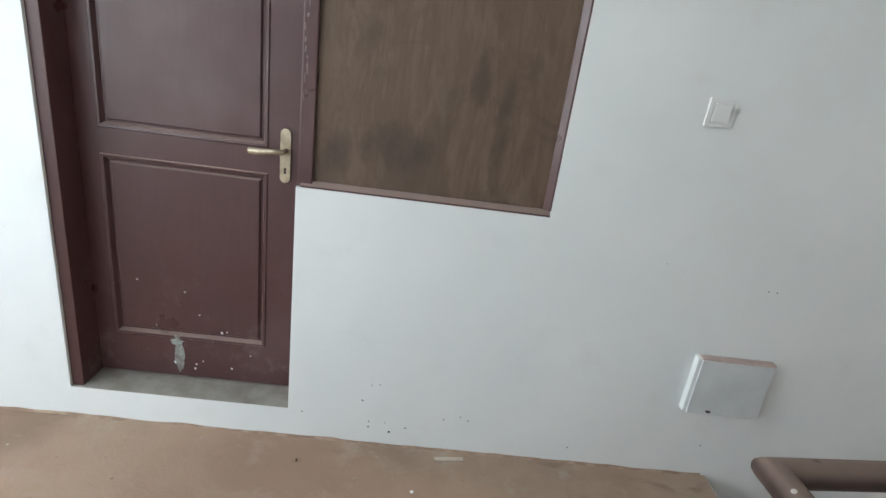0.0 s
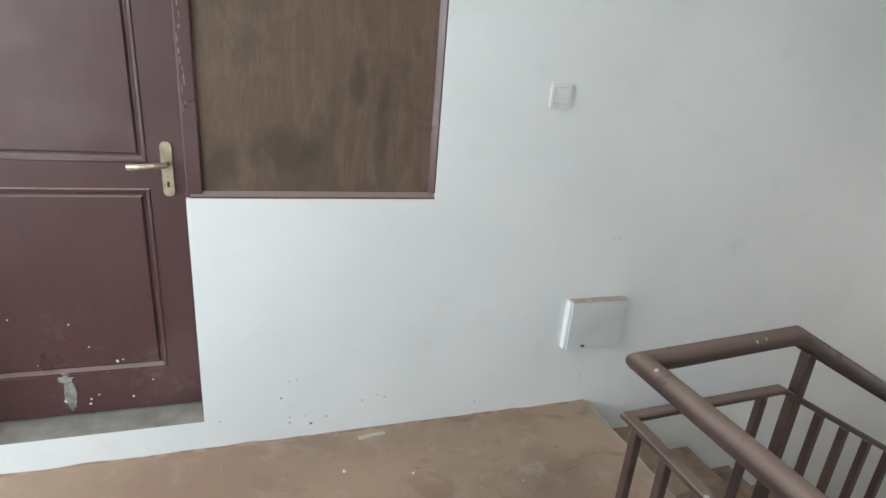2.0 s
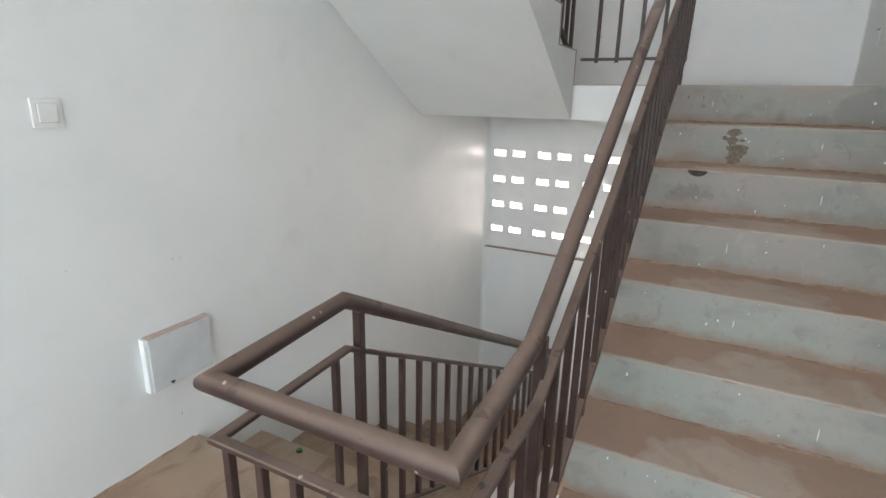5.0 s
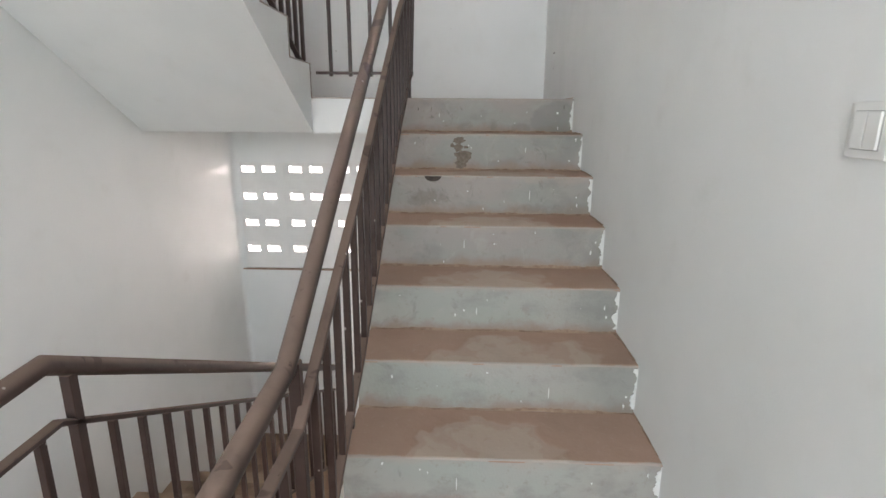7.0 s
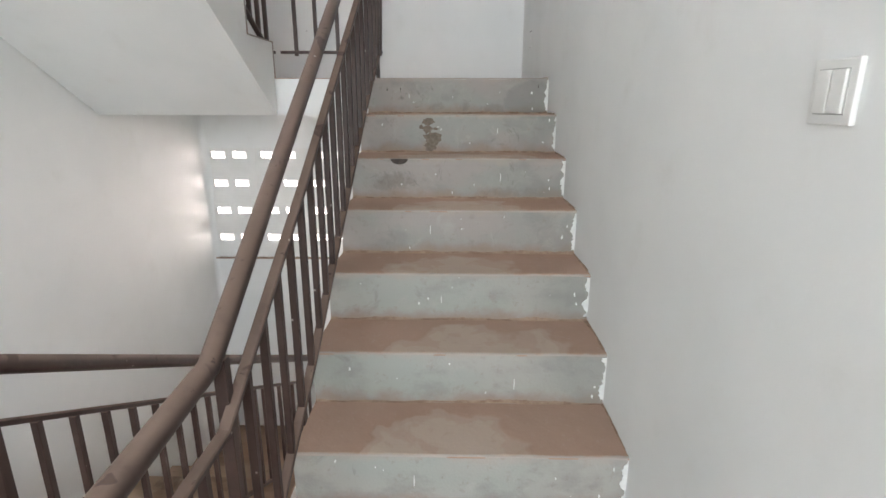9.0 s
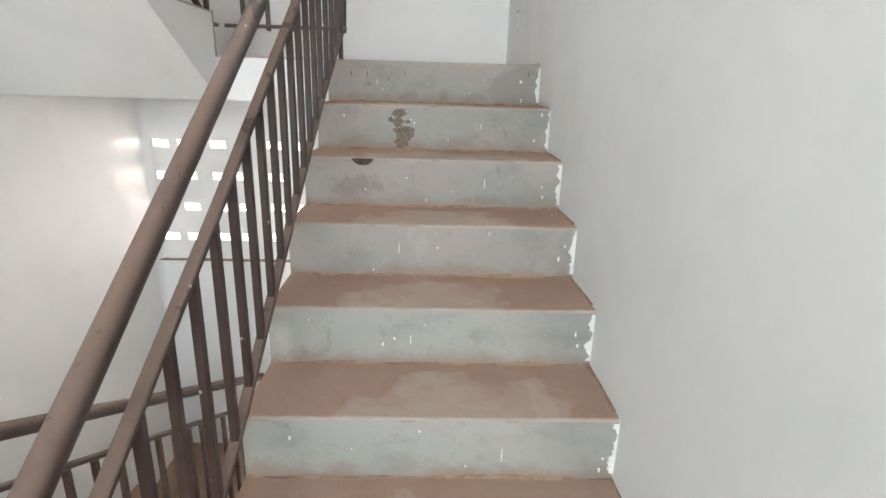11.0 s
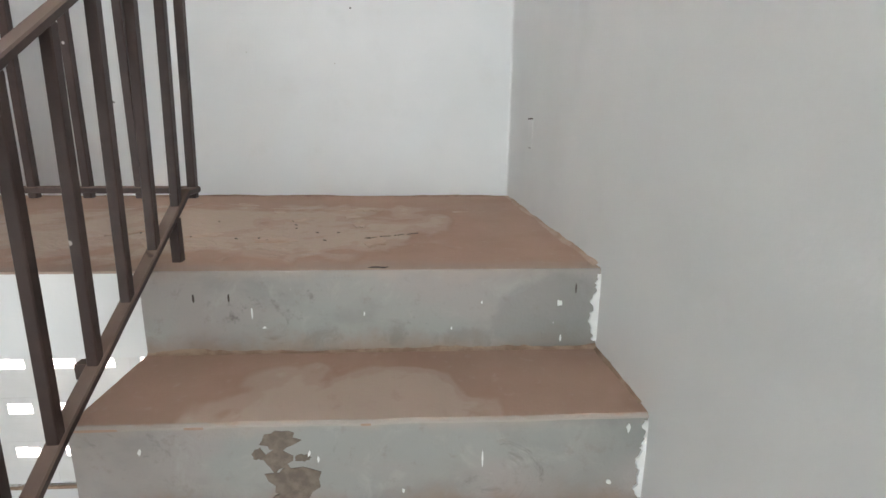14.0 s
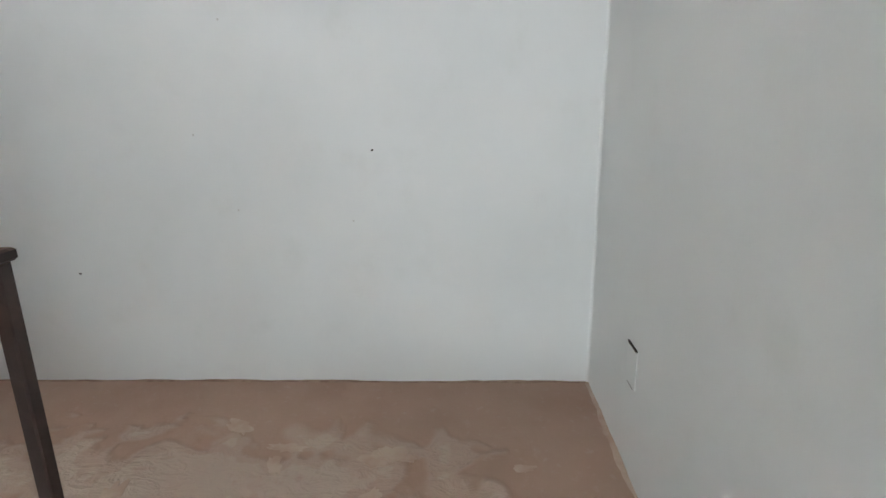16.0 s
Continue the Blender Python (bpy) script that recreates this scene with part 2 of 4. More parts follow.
def brown_metal():
    m = mat("dusty_brown_enamel", 0.5, 0.0, 0.45)
    n = Nodes(m)
    c = n.mix(n.ramp(n.noise(9, 4), 0.38, 0.66), (0.041, 0.022, 0.018), (0.058, 0.034, 0.028))
    geo = n.t.nodes.new("ShaderNodeNewGeometry")
    up = n.t.nodes.new("ShaderNodeSeparateXYZ")
    n.t.links.new(geo.outputs["Normal"], up.inputs[0])
    dust = n.math("MULTIPLY", n.ramp(up.outputs[2], 0.05, 0.9), n.ramp(n.noise(5, 5, 0.6), 0.08, 0.50))
    c = n.mix(n.math("MULTIPLY", dust, 0.66), c, (0.27, 0.188, 0.15))
    c = n.mix(n.math("MULTIPLY", n.ramp(n.noise(7, 3, 0.5, None, (3, 3, 1), 0.6), 0.625, 0.655), 0.6), c, (0.040, 0.022, 0.019))
    c = n.mix(n.math("MULTIPLY", n.ramp(n.noise(34, 4, 0.6), 0.64, 0.72), 0.7), c, (0.045, 0.026, 0.022))
    c = n.mix(n.math("MULTIPLY", n.specks(12, 0.065), 0.8), c, (0.55, 0.50, 0.46))
    n.color(c)
    n.rough(n.math("ADD", n.math("MULTIPLY", dust, 0.3), 0.45))
    n.bump(n.noise(45, 4), 0.3, 0.002)
    return m


def door_paint():
    m = mat("maroon_door_paint", 0.42, 0, 0.45)
    n = Nodes(m)
    grain = n.noise(14, 5, 0.6, (6, 6, 0.5))
    c = n.mix(n.ramp(grain, 0.35, 0.7), (0.086, 0.039, 0.038), (0.079, 0.036, 0.035))
    c = n.mix(n.math("MULTIPLY", n.ramp(n.noise(2.5, 4), 0.48, 0.72), 0.4), c, (0.150, 0.092, 0.088))
    low = n.ramp(n.axis(2), 0.62, 0.03)
    c = n.mix(n.math("MULTIPLY", n.math("MULTIPLY", low, n.ramp(n.noise(11, 6, 0.7), 0.5, 0.7)), 0.55), c, (0.19, 0.135, 0.12))
    c = n.mix(n.math("MULTIPLY", n.specks(9, 0.035), low), c, (0.60, 0.50, 0.46))
    geo = n.t.nodes.new("ShaderNodeNewGeometry")
    up = n.t.nodes.new("ShaderNodeSeparateXYZ")
    n.t.links.new(geo.outputs["Normal"], up.inputs[0])
    c = n.mix(n.math("MULTIPLY", n.ramp(up.outputs[2], 0.25, 0.6), 0.8), c, (0.30, 0.22, 0.19))
    n.color(c)
    n.rough(n.ramp(n.noise(4, 4), -0.4, 1.7))
    n.bump(n.math("ADD", grain, n.noise(60, 3)), 0.12, 0.002)
    return m


DOOR_X, DOOR_Z = -4.357, 0.122       # foot of the door's frame


def plywood():
    m = mat("stained_plywood", 0.62, 0, 0.3)
    n = Nodes(m)
    grain = n.noise(4, 6, 0.62, (4, 1, 0.7), (0, 0, 0), 1.6)
    c = n.mix(n.ramp(grain, 0.36, 0.64), (0.152, 0.102, 0.073), (0.124, 0.081, 0.057))
    figure = n.noise(9, 4, 0.6, (1.6, 1, 0.45), (2, 0, 5), 2.5)
    c = n.mix(n.math("MULTIPLY", n.ramp(figure, 0.48, 0.60), 0.35), c, (0.098, 0.067, 0.048))
    c = n.mix(n.math("MULTIPLY", n.ramp(n.noise(3.2, 5, 0.6, (1.3, 1, 1), (6.1, 0, 2.2), 0.8), 0.48, 0.64), 0.6), c, (0.085, 0.060, 0.045))
    c = n.mix(n.math("MULTIPLY", n.ramp(n.noise(5, 4, 0.6, (2.5, 1, 0.6), (1, 4, 1), 0.8), 0.55, 0.70), 0.25), c, (0.185, 0.138, 0.104))
    c = n.mix(n.math("MULTIPLY", n.ramp(n.noise(22, 5, 0.6, (1, 1, 0.7)), 0.58, 0.74), 0.18), c, (0.22, 0.16, 0.12))
    for cx, cz, rx, rz in ((-3.27, 1.13, 0.15, 0.085), (-3.45, 1.09, 0.05, 0.10), (-2.945, 1.22, 0.035, 0.24), (-3.02, 1.36, 0.05, 0.10), (-2.87, 1.40, 0.03, 0.07)):
        ex = n.math("DIVIDE", n.math("SUBTRACT", n.axis(0), cx - DOOR_X), rx)
        ez = n.math("DIVIDE", n.math("SUBTRACT", n.axis(2), cz - DOOR_Z), rz)
        d2 = n.math("ADD", n.math("MULTIPLY", ex, ex), n.math("MULTIPLY", ez, ez))
        edge = n.math("ADD", d2, n.math("MULTIPLY", n.noise(11, 5, 0.65, (1.6, 1, 0.8), (cx, 0, cz)), 2.4))
        c = n.mix(n.math("MULTIPLY", n.ramp(edge, 2.3, 1.1), 0.7), c, (0.062, 0.046, 0.036))
    n.color(c)
    n.bump(grain, 0.15, 0.002)
    return m


def simple(name, c1, c2, rough=0.6, metal=0.0, scale=12, bump=0.2):
    m = mat(name, rough, metal)
    n = Nodes(m)
    n.color(n.mix(n.ramp(n.noise(scale, 5), 0.35, 0.68), c1, c2))
    n.bump(n.noise(scale * 6, 3), bump, 0.001)
    return m


WHITE = white_paint()
FLOOR = cement_floor()
TREAD = dusty_tread()
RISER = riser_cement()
BROWN = brown_metal()
DOOR = door_paint()
PLY = plywood()
BRASS = simple("worn_pale_brass", (0.52, 0.44, 0.32), (0.36, 0.29, 0.21), 0.38, 0.75, 30)
PLASTIC = simple("white_plastic", (0.76, 0.76, 0.74), (0.70, 0.70, 0.68), 0.35, 0, 6, 0.05)
COVER = simple("grey_white_cover_paint", (0.62, 0.64, 0.64), (0.55, 0.57, 0.57), 0.5, 0, 8)
PINK = simple("pinkish_bare_edge", (0.55, 0.42, 0.37), (0.45, 0.34, 0.30), 0.7, 0, 20)
# also the painted shade of hollows not cut: chip, keyhole, slit
DARK = simple("dark_dirt_and_hollows", (0.045, 0.035, 0.03), (0.08, 0.06, 0.05), 0.9, 0, 40)
STAIN = simple("brown_damp_stain", (0.15, 0.118, 0.093), (0.215, 0.172, 0.14), 0.9, 0, 60)
DIRT = simple("brown_joint_dirt", (0.24, 0.155, 0.105), (0.36, 0.26, 0.19), 0.9, 0, 25, 0.5)
CLEAN = simple("white_paint_smear", (0.76, 0.77, 0.75), (0.70, 0.71, 0.69), 0.6, 0, 30)
FILLER = simple("pale_green_filler", (0.34, 0.37, 0.345), (0.19, 0.17, 0.155), 0.8, 0, 30)
GREEN = simple("green_plastic", (0.02, 0.12, 0.05), (0.015, 0.09, 0.04), 0.4, 0, 20, 0.05)
FLAKE = simple("pale_dusty_plaster", (0.50, 0.385, 0.31), (0.43, 0.30, 0.225), 0.9, 0, 14, 0.4)
GAP = simple("grey_gap", (0.46, 0.46, 0.45), (0.38, 0.38, 0.37), 0.7, 0, 20, 0.05)
PAPER = simple("white_paper", (0.80, 0.80, 0.78), (0.74, 0.74, 0.72), 0.7, 0, 9, 0.1)
THRESH = simple("grey_cement_threshold", (0.31, 0.285, 0.25), (0.215, 0.19, 0.162), 0.85, 0, 9, 0.4)
WORN = simple("worn_pale_wood", (0.26, 0.20, 0.19), (0.19, 0.135, 0.125), 0.8, 0, 50)
TAN = simple("tan_clay", (0.36, 0.27, 0.19), (0.28, 0.20, 0.14), 0.8, 0, 20)
TAPE = simple("pale_wood_sliver", (0.52, 0.44, 0.36), (0.44, 0.36, 0.29), 0.8, 0, 20)
BLOCK = simple("painted_vent_block", (0.76, 0.76, 0.74), (0.72, 0.72, 0.70), 0.65, 0, 9, 0.3)
SAND = simple("pale_sandy_ground", (0.60, 0.54, 0.46), (0.52, 0.46, 0.38), 0.95, 0, 0.7)

# ---- mesh tools ----


def box(bm, lo, hi):
    m = Matrix.Translation([(a + b) / 2 for a, b in zip(lo, hi)]) @ Matrix.Diagonal([*(abs(b - a) for a, b in zip(lo, hi)), 1])
    return bmesh.ops.create_cube(bm, size=1, matrix=m)["verts"]


def soften(bm, width=0.003, segments=2):
    edges = [e for e in bm.edges if len(e.link_faces) == 2 and e.calc_face_angle(0) > 0.5]
    bmesh.ops.bevel(bm, geom=edges, offset=width, segments=segments, profile=0.7, affect="EDGES", clamp_overlap=True)


def boxes(*pairs, bevel=0.0):
    bm = bmesh.new()
    for lo, hi in pairs:
        box(bm, lo, hi)
    if bevel:
        soften(bm, bevel)
    return bm


def part(name, bm, material, parent=None, label="", smooth=False):
    me = bpy.data.meshes.new(name)
    bmesh.ops.recalc_face_normals(bm, faces=bm.faces)
    if smooth:
        for e in bm.edges:
            e.smooth = not (len(e.link_faces) == 2 and e.calc_face_angle(0) > 0.6)
    bm.to_mesh(me)
    bm.free()
    me.materials.append(material)
    if smooth:
        me.polygons.foreach_set("use_smooth", [True] * len(me.polygons))
    ob = new(name, me)
    ob.parent = parent
    if label:
        ob["label"] = label
    return ob


def structure(name, bm, material, label, category):
    return tagged(part(name, bm, material), label, category, "", "structure")


def prism(bm, outline, axis, lo, hi):
    """Extrude a closed outline of 2D points along one axis (0, 1, 2)."""
    def at(p, v):
        q = list(p)
        q.insert(axis, v)
        return q
    a = [bm.verts.new(at(p, lo)) for p in outline]
    b = [bm.verts.new(at(p, hi)) for p in outline]
    bm.faces.new(a)
    bm.faces.new(b[::-1])
    k = len(outline)
    for i in range(k):
        bm.faces.new((a[i], b[i], b[(i + 1) % k], a[(i + 1) % k]))


def sweep(bm, points, profile, caps=True):
    """A bar along a polyline, mitred at its corners. profile: (side, up) offsets."""
    pts = [Vector(p) for p in points]
    dirs = [(b - a).normalized() for a, b in zip(pts, pts[1:])]
    for i, d in enumerate(dirs):
        side = d.cross(Vector((0, 0, 1)))
        side = side.normalized() if side.length > 1e-4 else Vector((0, 1, 0))
        up = side.cross(d)
        rings = []
        for j in (i, i + 1):
            n = d
            if j == i and i > 0:
                n = (d + dirs[i - 1]).normalized()
            if j == i + 1 and i + 1 < len(dirs):
                n = (d + dirs[i + 1]).normalized()
            ring = []
            for s, u in profile:
                o = side * s + up * u
                ring.append(bm.verts.new(pts[j] + o - d * (o.dot(n) / d.dot(n))))
            rings.append(ring)
        k = len(profile)
        for q in range(k):
            bm.faces.new((rings[0][q], rings[0][(q + 1) % k], rings[1][(q + 1) % k], rings[1][q]))
        if caps and i == 0:
            bm.faces.new(rings[0][::-1])
        if caps and i == len(dirs) - 1:
            bm.faces.new(rings[1])
    bmesh.ops.remove_doubles(bm, verts=bm.verts, dist=0.004)


def round_profile(r, n=16):
    return [(r * math.cos(2 * math.pi * i / n), r * math.sin(2 * math.pi * i / n)) for i in range(n)]


def flat_profile(w, h, c=0.003):
    a, b = w / 2, h / 2
    return [(-a + c, -b), (a - c, -b), (a, -b + c), (a, b - c), (a - c, b), (-a + c, b), (-a, b - c), (-a, -b + c)]


def blob(bm, centre, u, v, normal, ru, rv, thick=0.0015, n=14, ragged=0.25, rng=random):
    """A ragged flat patch of paint, dirt or plaster lying on a surface."""
    c, u, v, w = Vector(centre), Vector(u), Vector(v), Vector(normal)
    top, low = [], []
    for i in range(n):
        a = 2 * math.pi * i / n
        k = 1 + rng.uniform(-ragged, ragged)
        p = c + u * (ru * k * math.cos(a)) + v * (rv * k * math.sin(a))
        low.append(bm.verts.new(p - w * 0.001))
        top.append(bm.verts.new(p + w * thick))
    bm.faces.new(top)
    for i in range(n):
        j = (i + 1) % n
        bm.faces.new((low[i], low[j], top[j], top[i]))


# ---- the plan ----
R, T = 0.19, 0.285          # rise and going of the upper flights
TN = 0.36                   # going of the flight that climbs on
TD = 0.345                  # going of the flight that leads down
W = 2.54                    # far wall of the stair
E = 1.19                    # end wall of the half landings
YA, YB = 1.005, 1.515        # the open well between the flights
UP = 8 * R                  # upper half landing
DX = -1.93                  # first nosing of the flight down
WELL = -2.44                # edge of the landing at the well
WEST = -7.0
TOP = 6.1

# floors
structure("floor", boxes(((WEST, -0.2, -0.2), (WELL, W + 0.2, 0)), ((WELL, YB, -0.2), (DX - 0.005, W + 0.2, 0)),
                         ((WELL, -0.2, -0.2), (-7 * T + 0.005, YA, 0))), FLOOR, "dusty brown cement landing floor with stains", "floor")
landing_upper = structure("landing_upper", boxes(((0.004, -0.2, UP - 0.005), (E, YA, UP)), ((0.004, YA, UP - 0.005), (E, W + 0.2, UP))), TREAD,
          "half landing of cement under red dust", "floor")
structure("landing_upper_slab", boxes(((0.008, -0.2, UP - 0.2), (E, W + 0.2, UP - 0.005))), WHITE, "white painted underside and edge of the half landing", "slab")
structure("landing_lower", boxes(((DX + 7 * TD, -0.2, -UP - 0.2), (E, W + 0.2, -UP))), FLOOR, "dusty cement half landing below", "floor")
structure("floor_storey_below", boxes(((WEST, -0.2, -2 * UP - 0.2), (E, W + 0.2, -2 * UP))), FLOOR, "cement floor of the storey below", "floor")
structure("floor_storey_above", boxes(((WEST, -0.2, 2 * UP - 0.2), (WELL - 0.2, W + 0.2, 2 * UP)), ((WELL - 0.2, YB, 2 * UP - 0.2), (-7 * TN, W + 0.2, 2 * UP))),
          WHITE, "white painted slab of the landing above", "slab")
structure("ceiling", boxes(((WEST - 0.3, -0.25, TOP), (E + 0.3, W + 0.25, TOP + 0.15))), WHITE, "plain white ceiling over the stair", "ceiling")

# walls; the door and panel opening goes through the far wall
DL, DR, PR, SILL, PZ, HEAD = -4.357, -3.572, -2.748, 0.122, 0.968, 2.22
BOT = -2 * UP - 0.2
wall_north = structure("wall_north", boxes(((WEST - 0.3, W, BOT), (DL, W + 0.2, TOP)), ((DL, W, HEAD), (PR, W + 0.2, TOP)), ((DL, W, BOT), (DR, W + 0.2, SILL)),
                             ((DR, W, BOT), (PR, W + 0.2, PZ)), ((PR, W, BOT), (E + 0.2, W + 0.2, TOP))), WHITE,
          "white painted plaster wall with dark drip specks", "wall")
# the two bays west of the stair are unseen, cut for the side lamps
wall_south = structure("wall_south", boxes(((WEST - 0.3, -0.2, BOT), (-6.75, 0, TOP)), ((-6.75, -0.2, BOT), (-4.55, 0, 0.85)), ((-6.75, -0.2, 2.65), (-4.55, 0, 3.9)), ((-6.75, -0.2, 5.7), (-4.55, 0, TOP)), ((-4.55, -0.2, BOT), (E + 0.2, 0, TOP))), WHITE, "white painted plaster wall beside the stairs", "wall")
V0, V1, VL, VZ = 0.53, 2.53, 0.12, 1.032
wall_east = structure("wall_east", boxes(((E, 0, BOT), (E + 0.2, W, VL)), ((E, 0, VZ), (E + 0.2, W, VL + 2 * UP)), ((E, 0, VZ + 2 * UP), (E + 0.2, W, TOP)),
                                         ((E, 0, VL), (E + 0.2, V0, VZ)), ((E, V1, VL), (E + 0.2, W, VZ)),
                                         ((E, 0, VL + 2 * UP), (E + 0.2, V0, VZ + 2 * UP)), ((E, V1, VL + 2 * UP), (E + 0.2, W, VZ + 2 * UP))), WHITE,
          "white painted end wall with ventilation openings", "wall")
# unseen wall; its upper and lower bays are added to let fill light in
structure("wall_west", boxes(((WEST - 0.2, 0, BOT), (WEST, W, -2.19)), ((WEST - 0.2, 0, -2.19), (WEST, 0.15, -0.34)), ((WEST - 0.2, W - 0.1, -2.19), (WEST, W, -0.34)), ((WEST - 0.2, 0, -0.34), (WEST, W, 0.85)), ((WEST - 0.2, 0, 2.7), (WEST, W, 3.85)), ((WEST - 0.2, 0, 5.75), (WEST, W, TOP)),
                             ((WEST - 0.2, 0, 0.85), (WEST, 0.15, 2.7)), ((WEST - 0.2, W - 0.1, 0.85), (WEST, W, 2.7)),
                             ((WEST - 0.2, 0, 3.85), (WEST, 0.15, 5.75)), ((WEST - 0.2, W - 0.1, 3.85), (WEST, W, 5.75))), WHITE,
          "white wall out of view with open gallery bays", "wall")
structure("room_beyond", boxes(((DL - 0.1, W + 0.2, -0.2), (PR + 0.1, W + 0.24, HEAD + 0.2))), WHITE, "plain closing wall behind the door", "wall")
structure("ground", boxes(((-400, -400, -3.6), (400, 400, -3.3))), SAND, "pale sandy ground outside", "ground")


# ---- stairs ----
def flight(name, x0, z0, dx, steps, y0, y1, tread_mat, label, going, rng_seed, ends=True):
    """A concrete flight. x0, z0: foot of the first riser; dx: +1 or -1, the way it climbs."""
    rng = random.Random(rng_seed)
    body = bmesh.new()
    line = [(x0 + dx * 0.012, z0)]
    for i in range(steps):
        x, z = x0 + dx * (i * going + 0.012), z0 + (i + 1) * R - 0.007
        line.append((x, z))
        if i < steps - 1:
            line.append((x0 + dx * ((i + 1) * going + 0.012), z))
    xe, ze = x0 + dx * (steps - 1) * going, z0 + steps * R
    line.append((xe + dx * 0.013, ze - 0.2))
    line.append((x0 + dx * 0.012, z0 - 0.2))
    line = [p for k, p in enumerate(line) if k == 0 or (abs(p[0] - line[k - 1][0]) + abs(p[1] - line[k - 1][1])) > 1e-5]
    prism(body, line, 1, y0 + 0.003, y1 - 0.003)
    thing = tagged(part(name, body, WHITE), label, "stair flight", "", "structure")
    for i in range(steps):
        x, z = x0 + dx * i * going, z0 + (i + 1) * R
        # riser face, slightly uneven
        bm = bmesh.new()
        n = 14
        ys = [y0 + (y1 - y0) * k / n for k in range(n + 1)]
        rows = []
        foot = z - R
        for zz in (foot, foot + 0.06, foot + 0.12, z - 0.008):
            rows.append([bm.verts.new((x + dx * rng.uniform(-0.0025, 0.0015), y, zz)) for y in ys])
        back = [[bm.verts.new((x + dx * 0.012, y, zz)) for y in ys] for zz in (foot, z - 0.008)]
        for a, b in zip(rows, rows[1:]):
            for k in range(n):
                bm.faces.new((a[k], a[k + 1], b[k + 1], b[k]))
        for k in range(n):
            bm.faces.new((rows[-1][k], rows[-1][k + 1], back[1][k + 1], back[1][k]))
            bm.faces.new((rows[0][k], rows[0][k + 1], back[0][k + 1], back[0][k]))
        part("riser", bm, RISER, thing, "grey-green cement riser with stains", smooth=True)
        if i == steps - 1 and ends:
            # nosing strip of the landing
            strip = bmesh.new()
            box(strip, (min(x - dx * 0.002, x + dx * 0.004), y0, z - 0.0078), (max(x - dx * 0.002, x + dx * 0.004), y1, z - 0.0005))
            part("nosing", strip, RISER, thing)
            continue
        if i == steps - 1:
            continue
        # tread with a worn, wavering nose
        bm = bmesh.new()
        depth = [0.0, 0.006, 0.05, 0.15, 0.22, going + 0.012]
        grid = []
        wob = [rng.uniform(-0.003, 0.003) for _ in ys]
        for d in depth:
            drop = 0.004 if d == 0 else 0.0
            grid.append([bm.verts.new((x + dx * (d - (0.004 + w_) * (d < 0.1)), y, z - drop + (rng.uniform(-0.0015, 0.0015) if 0.01 < d < 0.25 else 0)))
                         for y, w_ in zip(ys, wob)])
        low = [bm.verts.new((v.co.x, v.co.y, z - 0.008)) for v in grid[0]]
        for a, b in zip(grid, grid[1:]):
            for k in range(n):
                bm.faces.new((a[k], a[k + 1], b[k + 1], b[k]))
        for k in range(n):
            bm.faces.new((low[k], low[k + 1], grid[0][k + 1], grid[0][k]))
        for side in (0, n):
            edge = [g[side] for g in grid]
            end = bm.verts.new((edge[-1].co.x, edge[-1].co.y, z - 0.008))
            bm.faces.new(edge + [end, low[side]])
        part("tread", bm, tread_mat, thing, smooth=False)
    return thing


up_flight = flight("stair_flight_up", -7 * T, 0, 1, 8, 0, YA, TREAD, "cement stairs with red dusty treads and grey risers", T, 1)
down_flight = flight("stair_flight_down", DX + 7 * TD, -UP, -1, 8, YB, W, FLOOR, "cement stairs going down with dusty treads and white side", TD, 2, ends=True)
next_flight = flight("stair_flight_next", 0.0, UP, -1, 8, YB, W, RISER, "upper cement flight with white painted underside", TN, 3)
low_flight = flight("stair_flight_below", -7 * T, -2 * UP, 1, 8, 0, YA, TREAD, "lowest cement flight seen down the well", T, 4)

# ---- ventilation block screens ----
def vent_screen(z0):
    screen = new("vent_screen", None)
    screen.location = (0, 0, 0)
    tagged(screen, "screen of painted concrete blocks with paired slots", "vent screen", "vent block screens", "structure")
    rows, h, w = 4, (VZ - VL) / 4, 0.4
    bm = bmesh.new()
    b = 0.110                 # slot width
    zl, zh = 0.145, 0.199      # slot
    g = 0.0002
    ys = [g, 0.066, 0.066 + b, 0.239, 0.239 + b, w - g]
    box(bm, (0, ys[0], g), (0.07, ys[5], zl))
    box(bm, (0, ys[0], zh), (0.07, ys[5], h - g))
    for p, q in ((0, 1), (2, 3), (4, 5)):
        box(bm, (0.0, ys[p], zl), (0.07, ys[q], zh))
    bmesh.ops.remove_doubles(bm, verts=bm.verts, dist=0.0005)
    first = part("block", bm, BLOCK, screen)
    first.location = (E + 0.02, V0, z0)
    for r in range(rows):
        for c in range(5):
            if r + c == 0:
                continue
            o = first.copy()
            scene.collection.objects.link(o)
            o.location = (E + 0.02 + random.uniform(-0.002, 0.002), V0 + c * w, z0 + r * h)
            o.parent = screen


vent_screen(VL)
# second screen is unseen, repeated a storey up to let light in
vent_screen(VL + 2 * UP)
tagged(part("vent_ledge", boxes(((E - 0.012, V0, VL - 0.012), (E + 0.02, V1, VL)), bevel=0.003), DIRT), "narrow dirty ledge under the vent screen", "ledge", "", "structure")


# ---- railings ----
def bar_between(bm, x, y, z0, z1, s=0.022, lean=0.0):
    """An upright square bar; lean: how far its head is out of plumb along y."""
    for v in box(bm, (x - s / 2, y - s / 2, z0), (x + s / 2, y + s / 2, z1)):
        v.co.y += lean * (v.co.z - z0) / (z1 - z0)


HR, MID, LOWB = 0.740, 0.622, 0.068     # over the nosing line
YR, YD = 0.995, 1.59                    # rail lines either side of the well
HZ, MZ = 0.868, 0.732                   # level height over a landing
